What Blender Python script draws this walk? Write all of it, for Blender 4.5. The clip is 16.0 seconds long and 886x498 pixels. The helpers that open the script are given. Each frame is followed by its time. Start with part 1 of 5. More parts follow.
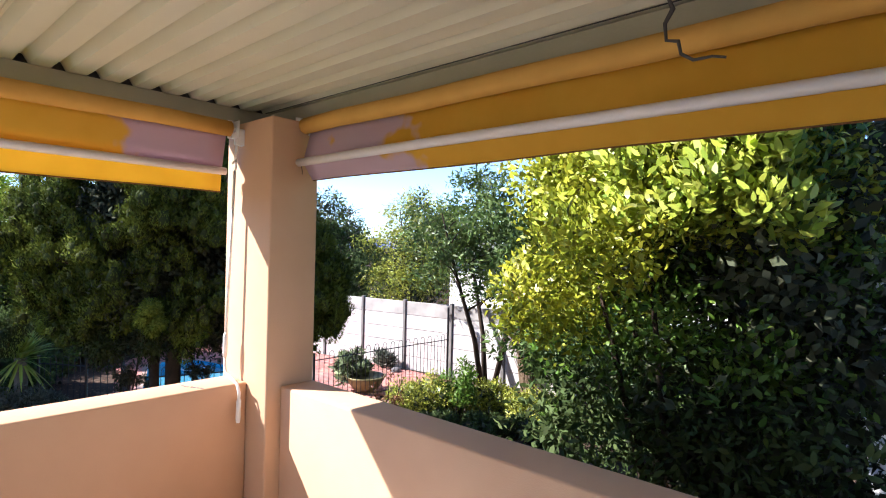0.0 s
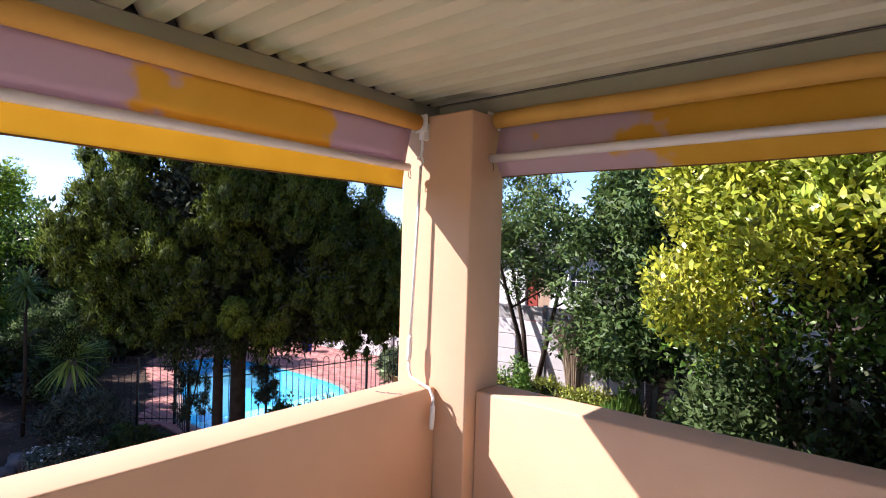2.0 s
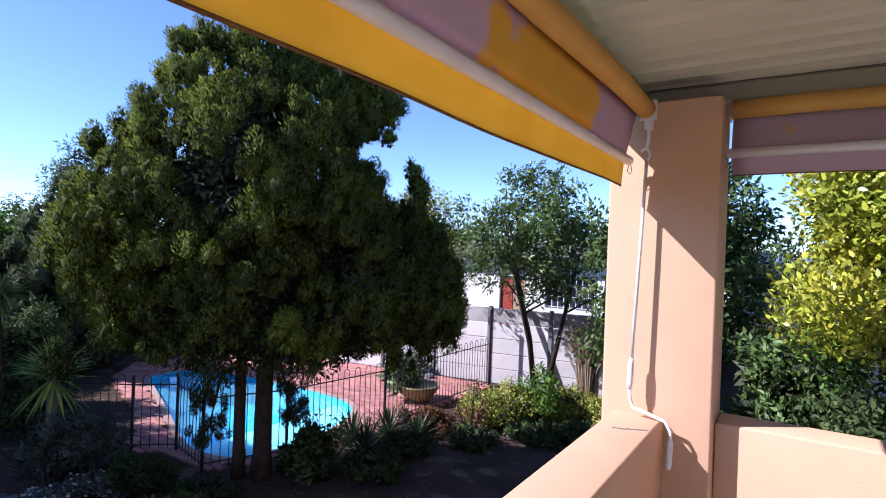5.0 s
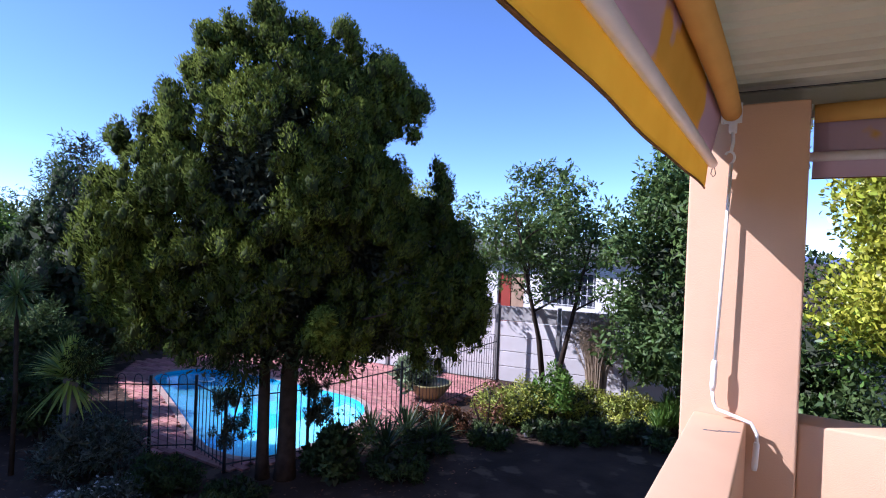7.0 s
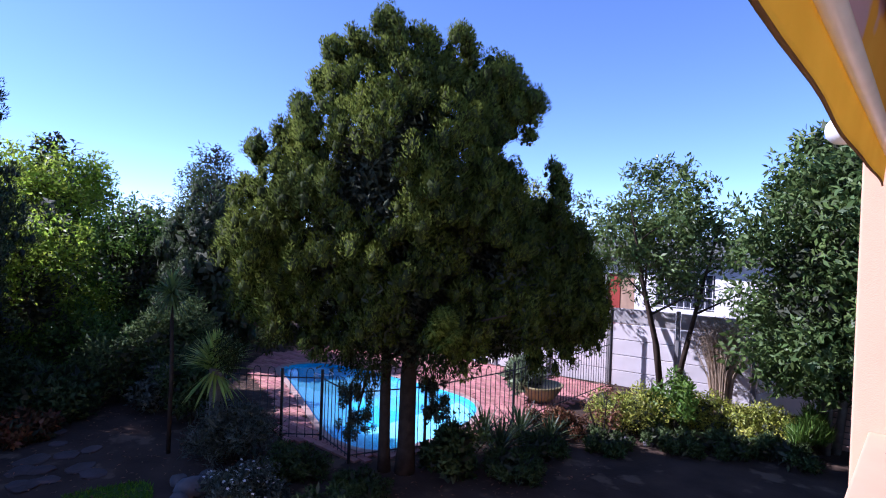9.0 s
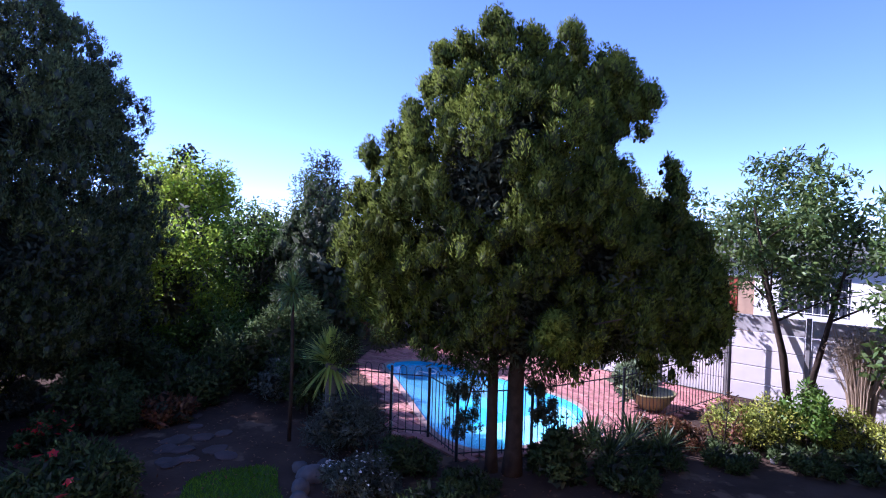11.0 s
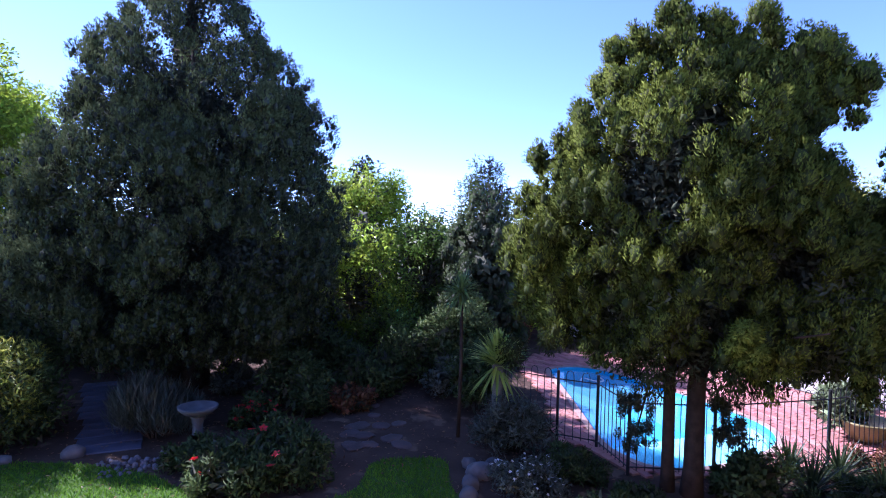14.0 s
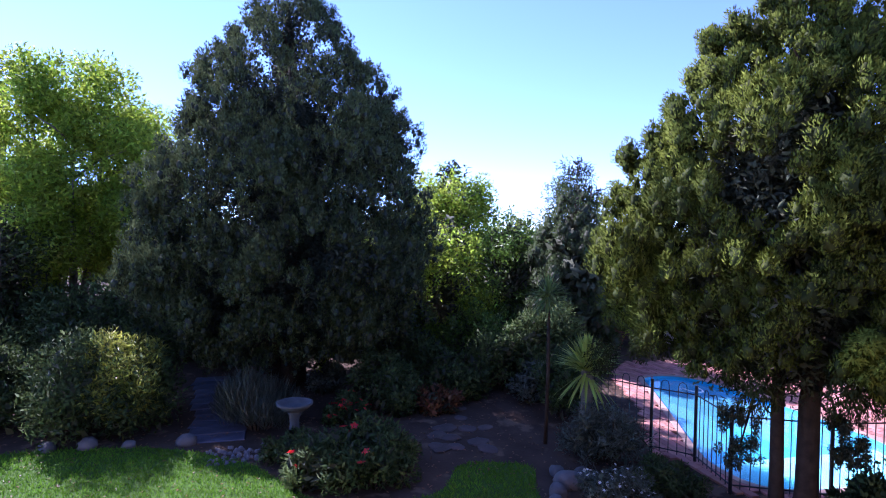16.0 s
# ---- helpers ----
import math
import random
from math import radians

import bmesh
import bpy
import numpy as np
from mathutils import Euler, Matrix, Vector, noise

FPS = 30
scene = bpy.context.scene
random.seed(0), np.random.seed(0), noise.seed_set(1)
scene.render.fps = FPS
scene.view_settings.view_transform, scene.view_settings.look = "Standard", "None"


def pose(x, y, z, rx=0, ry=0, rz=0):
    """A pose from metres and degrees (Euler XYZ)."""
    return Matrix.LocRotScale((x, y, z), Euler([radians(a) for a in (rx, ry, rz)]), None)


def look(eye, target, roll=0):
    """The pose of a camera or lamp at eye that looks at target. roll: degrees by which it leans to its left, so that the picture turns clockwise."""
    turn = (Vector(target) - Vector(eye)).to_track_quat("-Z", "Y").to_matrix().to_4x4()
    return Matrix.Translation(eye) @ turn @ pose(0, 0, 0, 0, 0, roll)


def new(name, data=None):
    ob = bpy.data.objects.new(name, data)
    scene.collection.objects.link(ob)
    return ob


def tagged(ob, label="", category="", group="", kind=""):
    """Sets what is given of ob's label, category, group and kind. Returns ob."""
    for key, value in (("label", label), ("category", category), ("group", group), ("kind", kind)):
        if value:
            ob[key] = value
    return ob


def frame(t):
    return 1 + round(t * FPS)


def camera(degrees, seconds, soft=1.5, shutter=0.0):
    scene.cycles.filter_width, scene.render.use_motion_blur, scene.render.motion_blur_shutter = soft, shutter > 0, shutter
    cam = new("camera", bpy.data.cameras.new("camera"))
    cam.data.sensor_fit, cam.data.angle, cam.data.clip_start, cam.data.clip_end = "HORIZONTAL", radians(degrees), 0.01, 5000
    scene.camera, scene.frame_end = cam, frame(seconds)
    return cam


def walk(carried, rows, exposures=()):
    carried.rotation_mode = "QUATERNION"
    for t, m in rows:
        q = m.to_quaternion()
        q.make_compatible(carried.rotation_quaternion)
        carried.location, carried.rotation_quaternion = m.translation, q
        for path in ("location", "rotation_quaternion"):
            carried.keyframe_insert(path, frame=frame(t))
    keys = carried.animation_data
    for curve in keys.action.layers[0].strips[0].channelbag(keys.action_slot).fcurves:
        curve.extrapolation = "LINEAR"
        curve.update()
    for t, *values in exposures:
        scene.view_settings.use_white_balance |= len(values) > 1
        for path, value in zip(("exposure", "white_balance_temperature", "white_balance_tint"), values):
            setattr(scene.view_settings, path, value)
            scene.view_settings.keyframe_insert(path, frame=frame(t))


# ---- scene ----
cam = camera(77.2, 16.0, 1.1)
PATH = [
    (0, (-0.012, 0.220, 1.685), (-1.354, 1.703, 1.683), 1.41),
    (0.5, (-0.265, 0.051, 1.672), (-1.597, 1.543, 1.670), 1.43),
    (1, (-0.505, -0.156, 1.670), (-1.830, 1.343, 1.665), 1.48),
    (1.5, (-0.745, -0.360, 1.677), (-2.049, 1.157, 1.665), 1.52),
    (2, (-1.013, -0.503, 1.679), (-2.301, 1.027, 1.661), 1.58),
    (2.5, (-1.286, -0.613, 1.679), (-2.556, 0.931, 1.662), 1.63),
    (3, (-1.544, -0.716, 1.673), (-2.791, 0.848, 1.658), 1.71),
    (3.5, (-1.794, -0.796, 1.667), (-3.005, 0.795, 1.651), 1.83),
    (4, (-2.039, -0.843, 1.657), (-3.214, 0.776, 1.646), 1.94),
    (4.2, (-2.137, -0.860, 1.649), (-3.294, 0.771, 1.644), 1.96),
    (6.3, (-2.887, -1.162, 1.661), (-3.905, 0.560, 1.646), 2.33),
    (6.5, (-2.905, -1.179, 1.661), (-3.921, 0.544, 1.648), 2.33),
    (7, (-2.941, -1.213, 1.662), (-3.979, 0.496, 1.648), 2.26),
    (7.5, (-2.979, -1.245, 1.666), (-4.063, 0.436, 1.648), 2.14),
    (8, (-3.018, -1.276, 1.668), (-4.177, 0.353, 1.646), 2.04),
    (8.5, (-3.056, -1.312, 1.671), (-4.301, 0.252, 1.647), 1.98),
    (9, (-3.095, -1.348, 1.682), (-4.418, 0.152, 1.652), 1.93),
    (9.5, (-3.126, -1.377, 1.693), (-4.519, 0.058, 1.659), 1.91),
    (12, (-3.195, -1.514, 1.690), (-4.861, -0.408, 1.652), 1.71),
    (12.5, (-3.198, -1.541, 1.690), (-4.919, -0.522, 1.655), 1.73),
    (13, (-3.199, -1.560, 1.690), (-4.965, -0.623, 1.653), 1.73),
    (13.5, (-3.197, -1.567, 1.690), (-5.007, -0.716, 1.648), 1.68),
    (14, (-3.194, -1.567, 1.690), (-5.043, -0.805, 1.645), 1.54),
    (14.5, (-3.192, -1.566, 1.690), (-5.073, -0.886, 1.650), 1.38),
    (15, (-3.190, -1.565, 1.690), (-5.095, -0.959, 1.651), 1.25),
    (15.5, (-3.187, -1.557, 1.690), (-5.115, -1.027, 1.650), 1.14),
    (16, (-3.182, -1.538, 1.690), (-5.128, -1.076, 1.651), 1.06),
]
walk(cam, [(t, look(eye, target, roll)) for t, eye, target, roll in PATH], [(0, 1.70, 6150, 14), (2, 1.34, 6100, 20), (4, 1.06, 5800, 23), (7, 0.9, 5300, 24), (9, 0.94, 5300, 33), (12.5, 1.48, 5250, 38), (16, 1.64, 5380, 40)])

# ---- world, sun and exposure ----
SUN = Vector((-1.0, -0.78, 1.04)).normalized()
world = bpy.data.worlds.new("sky")
scene.world = world
world.use_nodes = True
wn = world.node_tree
sky = wn.nodes.new("ShaderNodeTexSky")
sky.sky_type = "NISHITA"
sky.sun_disc = False
sky.sun_elevation = math.asin(SUN.z)
sky.sun_rotation = math.atan2(SUN.x, SUN.y)
sky.altitude = 2200
sky.air_density = 0.75
sky.dust_density = 0.05
sky.ozone_density = 3.6
wn.links.new(sky.outputs[0], wn.nodes["Background"].inputs[0])
wn.nodes["Background"].inputs[1].default_value = 0.146
sun_data = bpy.data.lights.new("sun", "SUN")
sun_data.energy = 5.0
sun_data.angle = radians(0.55)
sun_data.color = (1.0, 0.95, 0.89)
sun = new("sun", sun_data)
sun.matrix_world = look(SUN * 60, (0, 0, 0))

GROUND = -1.1
rng = np.random.default_rng(7)


# ---- materials ----
def material(name, base, rough=0.7, second=None, scale=6.0, bump=0.15, bump_scale=60.0, metal=0.0, spread=0.12, per="", sheen=0.0,
             translucent=0.0, spec=0.5, stain_or_washout=None, blotch_scale=1.2, blotch_low=0.55, washout_at=None):
    m = bpy.data.materials.new(name)
    m.use_nodes = True
    t = m.node_tree
    n, l = t.nodes, t.links
    b = n["Principled BSDF"]
    b.inputs["Roughness"].default_value = rough
    b.inputs["Metallic"].default_value = metal
    b.inputs["Specular IOR Level"].default_value = spec
    co = n.new("ShaderNodeTexCoord").outputs["Object"]

    def noisy(sc, detail=4.0):
        x = n.new("ShaderNodeTexNoise")
        x.inputs["Scale"].default_value = sc
        x.inputs["Detail"].default_value = detail
        l.new(co, x.inputs["Vector"])
        return x.outputs["Fac"]

    second = second or tuple(c * 0.72 for c in base)
    ramp = n.new("ShaderNodeValToRGB")
    ramp.color_ramp.elements[0].position, ramp.color_ramp.elements[1].position = 0.3, 0.7
    ramp.color_ramp.elements[0].color, ramp.color_ramp.elements[1].color = (*second, 1), (*base, 1)
    l.new(noisy(scale), ramp.inputs[0])
    colour = ramp.outputs[0]
    if stain_or_washout:
        r2 = n.new("ShaderNodeValToRGB")
        r2.color_ramp.elements[0].position, r2.color_ramp.elements[1].position = blotch_low, blotch_low + 0.08
        r2.color_ramp.elements[0].color, r2.color_ramp.elements[1].color = (0, 0, 0, 1), (1, 1, 1, 1)
        spot = noisy(blotch_scale, 3.0)
        if washout_at:
            axis, spans = washout_at
            xyz = n.new("ShaderNodeSeparateXYZ")
            l.new(co, xyz.inputs[0])
            for middle, half in spans:
                step = [n.new("ShaderNodeMath") for _ in range(4)]
                for node, op, k in zip(step, ("SUBTRACT", "ABSOLUTE", "DIVIDE", "SUBTRACT"), (middle, 0.0, half, 0.0)):
                    node.operation = op
                    node.inputs[1].default_value = k
                l.new(xyz.outputs[axis], step[0].inputs[0])
                l.new(step[0].outputs[0], step[1].inputs[0])
                l.new(step[1].outputs[0], step[2].inputs[0])
                step[3].inputs[0].default_value = 1.05
                l.new(step[2].outputs[0], step[3].inputs[1])
                more = n.new("ShaderNodeMath")
                more.operation = "MULTIPLY_ADD"
                more.use_clamp = True
                more.inputs[1].default_value = 0.45
                l.new(step[3].outputs[0], more.inputs[0])
                l.new(spot, more.inputs[2])
                top = n.new("ShaderNodeMath")
                top.operation = "MAXIMUM"
                l.new(more.outputs[0], top.inputs[0])
                if (middle, half) != spans[0]:
                    l.new(kept, top.inputs[1])
                kept = top.outputs[0]
            spot = kept
        l.new(spot, r2.inputs[0])
        mx = n.new("ShaderNodeMix")
        mx.data_type = "RGBA"
        l.new(r2.outputs[0], mx.inputs[0])
        l.new(colour, mx.inputs[6])
        mx.inputs[7].default_value = (*stain_or_washout, 1)
        colour = mx.outputs[2]
    if per:
        if per == "island":
            rnd = n.new("ShaderNodeNewGeometry").outputs["Random Per Island"]
        else:
            rnd = n.new("ShaderNodeObjectInfo").outputs["Random"]
        hs = n.new("ShaderNodeHueSaturation")
        mr = n.new("ShaderNodeMapRange")
        mr.inputs[3].default_value, mr.inputs[4].default_value = 1 - spread * 3, 1 + spread * 3
        l.new(rnd, mr.inputs[0])
        l.new(mr.outputs[0], hs.inputs["Value"])
        mh = n.new("ShaderNodeMapRange")
        mh.inputs[3].default_value, mh.inputs[4].default_value = 0.5 - spread * 0.12, 0.5 + spread * 0.12
        wrap = n.new("ShaderNodeMath")
        wrap.operation = "FRACT"
        mul = n.new("ShaderNodeMath")
        mul.operation = "MULTIPLY"
        mul.inputs[1].default_value = 7.31
        l.new(rnd, mul.inputs[0])
        l.new(mul.outputs[0], wrap.inputs[0])
        l.new(wrap.outputs[0], mh.inputs[0])
        l.new(mh.outputs[0], hs.inputs["Hue"])
        l.new(colour, hs.inputs["Color"])
        colour = hs.outputs[0]
    l.new(colour, b.inputs["Base Color"])
    if bump:
        bp = n.new("ShaderNodeBump")
        bp.inputs["Strength"].default_value = bump
        bp.inputs["Distance"].default_value = 0.01
        l.new(noisy(bump_scale), bp.inputs["Height"])
        l.new(bp.outputs[0], b.inputs["Normal"])
    if translucent:
        tr = n.new("ShaderNodeBsdfTranslucent")
        l.new(colour, tr.inputs["Color"])
        mix = n.new("ShaderNodeMixShader")
        mix.inputs[0].default_value = translucent
        l.new(b.outputs[0], mix.inputs[1])
        l.new(tr.outputs[0], mix.inputs[2])
        l.new(mix.outputs[0], n["Material Output"].inputs[0])
    return m


def leaf_material(name, base, second, rough=0.5, translucent=0.3, spread=0.14, scale=1.5, spec=0.4):
    return material(name, base, rough, second, scale, 0, 1, per="island", spread=spread, translucent=translucent, spec=spec)


PLASTER = material("peach_plaster", (0.64, 0.395, 0.245), 0.85, (0.58, 0.352, 0.218), 2.2, 0.15, 160, spec=0.2)
ROOF = material("cream_roof_sheet", (0.67, 0.63, 0.49), 0.5, (0.60, 0.565, 0.44), 1.4, 0.05, 30, spec=0.35, stain_or_washout=(0.55, 0.51, 0.42), blotch_scale=2.5, blotch_low=0.66)
BEAM = material("olive_grey_paint", (0.45, 0.425, 0.30), 0.55, (0.39, 0.37, 0.26), 3.0, 0.1, 80)
DARK_STEEL = material("dark_steel", (0.035, 0.035, 0.04), 0.45, None, 8, 0.1, 90, metal=0.6)
# mauve patches put the washed-out look of brightly lit cloth into the colour
CANVAS = material("yellow_canvas", (0.84, 0.50, 0.07), 0.9, (0.78, 0.44, 0.05), 5.0, 0.2, 420, translucent=0.2, spec=0.1, stain_or_washout=(0.63, 0.45, 0.52), blotch_scale=4.0, blotch_low=0.56, washout_at=(1, ((-0.25, 0.75), (1.6, 0.4))))
CANVAS_NORTH = material("yellow_canvas_north", (0.78, 0.47, 0.07), 0.9, (0.72, 0.41, 0.05), 5.0, 0.2, 420, translucent=0.34, spec=0.1, stain_or_washout=(0.62, 0.46, 0.52), blotch_scale=4.0, blotch_low=0.56, washout_at=(0, ((-2.45, 0.5),)))
VALANCE = material("bright_yellow_canvas", (0.86, 0.61, 0.08), 0.9, (0.80, 0.55, 0.06), 5.0, 0.2, 420, translucent=0.36, spec=0.1)
CANVAS_ROLL = material("ochre_canvas_roll", (0.66, 0.38, 0.10), 0.9, (0.57, 0.32, 0.08), 5.0, 0.25, 420, spec=0.1)
HEM = material("brown_hem_tape", (0.20, 0.10, 0.04), 0.9, (0.15, 0.075, 0.03), 9, 0.2, 300, spec=0.1)
WHITE_BAR = material("white_aluminium", (0.74, 0.70, 0.70), 0.4, (0.66, 0.62, 0.62), 9, 0.05, 60, spec=0.5)
WHITE_PLASTIC = material("white_plastic", (0.82, 0.80, 0.77), 0.35, (0.74, 0.72, 0.69), 12, 0.05, 70)
CONCRETE = material("white_painted_concrete", (0.70, 0.65, 0.62), 0.85, (0.52, 0.48, 0.46), 1.1, 0.4, 60, per="object", spread=0.03, spec=0.2)
# weathered grey, also darkened for the tree's shade on the top panels
CONCRETE_TOP = material("weathered_shaded_concrete", (0.50, 0.47, 0.44), 0.9, (0.30, 0.28, 0.26), 2.2, 0.5, 50, per="object", spread=0.05, spec=0.2)
POST_GREY = material("mottled_grey_post", (0.26, 0.245, 0.23), 0.9, (0.15, 0.14, 0.13), 5, 0.3, 60)
POST_DARK = material("dark_concrete_post", (0.075, 0.07, 0.07), 0.85, None, 5, 0.3, 60)
HOUSE_WALL = material("white_house_plaster", (0.78, 0.75, 0.72), 0.85, (0.70, 0.67, 0.64), 1.0, 0.3, 60)
RED_DOOR = material("red_door_paint", (0.34, 0.05, 0.03), 0.5, (0.27, 0.04, 0.025), 3, 0.1, 40)
TAN = material("tan_board", (0.42, 0.27, 0.17), 0.7, None, 4, 0.1, 40)
ROOF_GREY = material("grey_green_roof", (0.20, 0.21, 0.18), 0.7, (0.15, 0.16, 0.14), 2, 0.2, 30)
BRICK = material("red_brick_paver", (0.45, 0.21, 0.175), 0.85, (0.36, 0.16, 0.135), 9, 0.4, 90, per="island", spread=0.09, spec=0.2)
BRICK_ONE = material("red_brick_paver_single", (0.45, 0.21, 0.175), 0.85, (0.36, 0.16, 0.135), 9, 0.4, 90, per="object", spread=0.09, spec=0.2)
COPING = material("pale_pool_coping", (0.40, 0.27, 0.22), 0.8, (0.32, 0.21, 0.17), 5, 0.3, 70, per="object", spread=0.06)
SOIL = material("dark_garden_soil", (0.085, 0.055, 0.04), 0.95, (0.045, 0.03, 0.022), 2.2, 0.8, 25, spec=0.1, stain_or_washout=(0.14, 0.095, 0.065), blotch_scale=3.0, blotch_low=0.6)
LAWN = material("lawn_turf", (0.06, 0.12, 0.02), 0.9, (0.04, 0.08, 0.015), 3, 0.6, 90, spec=0.1)
BLADE = leaf_material("grass_blade", (0.135, 0.285, 0.022), (0.085, 0.19, 0.016), 0.8, 0.35, 0.1, spec=0.08)
BARK = material("brown_bark", (0.060, 0.042, 0.030), 0.95, (0.028, 0.020, 0.015), 9, 0.9, 28, spec=0.1)
BARK_GREY = material("grey_bark", (0.20, 0.17, 0.14), 0.95, (0.11, 0.095, 0.08), 9, 0.8, 30, spec=0.1)
TWIG = material("dry_twig", (0.38, 0.28, 0.18), 0.9, (0.26, 0.19, 0.12), 9, 0.3, 40)
STONE = material("grey_garden_stone", (0.13, 0.12, 0.125), 0.9, (0.075, 0.07, 0.073), 5, 0.7, 30, per="object", spread=0.08)
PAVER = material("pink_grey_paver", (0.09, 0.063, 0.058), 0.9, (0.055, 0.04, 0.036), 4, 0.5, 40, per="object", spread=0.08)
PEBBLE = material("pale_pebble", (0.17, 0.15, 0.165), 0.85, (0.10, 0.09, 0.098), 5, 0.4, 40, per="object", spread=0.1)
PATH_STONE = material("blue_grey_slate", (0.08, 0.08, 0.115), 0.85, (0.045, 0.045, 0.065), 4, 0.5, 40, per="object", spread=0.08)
TERRACOTTA = material("ochre_glazed_pot", (0.30, 0.25, 0.09), 0.5, (0.22, 0.18, 0.07), 5, 0.25, 40)
# near-black: the shade on the pale stone is put into this colour
BATH = material("shaded_cast_stone", (0.085, 0.085, 0.09), 0.85, (0.05, 0.05, 0.055), 8, 0.5, 50)
FLOOR = material("pale_bounce_floor", (0.76, 0.70, 0.60), 0.6, (0.68, 0.62, 0.53), 3, 0.1, 40)
POOL_WALL = material("blue_pool_plaster", (0.012, 0.37, 0.57), 0.6, (0.010, 0.33, 0.51), 2, 0.05, 30)
POOL_SHELF = material("glare_pool_plaster", (0.60, 0.86, 0.90), 0.6, (0.52, 0.80, 0.85), 2, 0.05, 30)
BLUE = material("blue_plastic", (0.03, 0.06, 0.42), 0.4, None, 6, 0.05, 40)
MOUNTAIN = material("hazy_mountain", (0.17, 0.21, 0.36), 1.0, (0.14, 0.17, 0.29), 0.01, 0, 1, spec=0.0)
GLASSY = material("dark_window_glass", (0.05, 0.055, 0.07), 0.08, None, 3, 0, 1)
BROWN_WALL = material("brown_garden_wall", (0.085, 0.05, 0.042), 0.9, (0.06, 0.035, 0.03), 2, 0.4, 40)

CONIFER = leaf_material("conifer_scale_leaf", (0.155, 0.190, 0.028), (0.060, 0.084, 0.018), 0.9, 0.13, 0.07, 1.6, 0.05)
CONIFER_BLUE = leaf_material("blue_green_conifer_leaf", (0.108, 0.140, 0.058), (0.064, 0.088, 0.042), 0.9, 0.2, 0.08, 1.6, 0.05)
# dark copy of the cypress leaf for shade in the gaps between tufts
CONIFER_SHADE = leaf_material("shaded_tuft_leaf", (0.058, 0.070, 0.020), (0.034, 0.043, 0.014), 0.9, 0.1, 0.1, 1.6, 0.1)
# darker juniper leaf, the shade inside its crown put into the colour
CONIFER_BLUE_SHADE = leaf_material("shaded_blue_conifer_leaf", (0.050, 0.062, 0.046), (0.030, 0.040, 0.031), 0.9, 0.1, 0.1, 1.6, 0.1)
SPRAY_SUNLIT = leaf_material("sunlit_conifer_leaf", (0.21, 0.25, 0.036), (0.13, 0.165, 0.028), 0.9, 0.2, 0.1, 1.6, 0.05)
CONIFER_MID = leaf_material("mid_green_conifer_leaf", (0.10, 0.14, 0.055), (0.06, 0.09, 0.04), 0.85, 0.2, 0.08, 1.6, 0.12)
# dark leaf: shade inside crowns and bushes is put into its colour
INNER_SHADE = leaf_material("shaded_inner_leaf", (0.065, 0.075, 0.036), (0.04, 0.047, 0.025), 0.8, 0.05, 0.14)
BROAD = leaf_material("broad_leaf", (0.13, 0.19, 0.045), (0.07, 0.115, 0.03), 0.45, 0.3, 0.16, spec=0.4)
LAUREL = leaf_material("laurel_leaf", (0.12, 0.18, 0.045), (0.065, 0.11, 0.03), 0.5, 0.25, 0.13, spec=0.28)
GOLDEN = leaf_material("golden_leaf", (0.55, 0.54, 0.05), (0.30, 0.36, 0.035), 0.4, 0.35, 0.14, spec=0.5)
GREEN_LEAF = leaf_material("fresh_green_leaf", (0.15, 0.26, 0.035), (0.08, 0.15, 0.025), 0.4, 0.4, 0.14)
LIME = leaf_material("lime_leaf", (0.38, 0.47, 0.045), (0.20, 0.33, 0.035), 0.45, 0.64, 0.14)
SUNLIT_LEAF = leaf_material("sunlit_golden_leaf", (0.56, 0.62, 0.10), (0.34, 0.45, 0.06), 0.4, 0.45, 0.14, spec=0.45)
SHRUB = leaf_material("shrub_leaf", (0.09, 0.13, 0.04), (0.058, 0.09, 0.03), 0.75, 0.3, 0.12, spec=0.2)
GREY_LEAF = leaf_material("grey_green_leaf", (0.13, 0.15, 0.11), (0.08, 0.10, 0.075), 0.6, 0.2, 0.14)
POT_LEAF = leaf_material("pale_pot_leaf", (0.24, 0.30, 0.15), (0.15, 0.20, 0.09), 0.6, 0.25, 0.14)
OLIVE_YELLOW = leaf_material("yellow_green_groundcover_leaf", (0.42, 0.42, 0.06), (0.24, 0.29, 0.045), 0.5, 0.35, 0.16)
RUST_LEAF = leaf_material("rust_leaf", (0.25, 0.10, 0.045), (0.14, 0.075, 0.035), 0.5, 0.35, 0.16)
SPIKE_DIM = leaf_material("cordyline_blade", (0.15, 0.21, 0.055), (0.09, 0.14, 0.04), 0.5, 0.35, 0.12)
SPIKE = leaf_material("yucca_blade", (0.36, 0.41, 0.07), (0.20, 0.27, 0.05), 0.4, 0.4, 0.12)
STRAP = leaf_material("strap_leaf", (0.055, 0.085, 0.03), (0.035, 0.055, 0.022), 0.4, 0.25, 0.14)
RED_PETAL = leaf_material("red_petal", (0.62, 0.02, 0.03), (0.45, 0.015, 0.03), 0.5, 0.35, 0.08)
WHITE_PETAL = leaf_material("white_petal", (0.72, 0.72, 0.70), (0.6, 0.6, 0.6), 0.6, 0.35, 0.05)


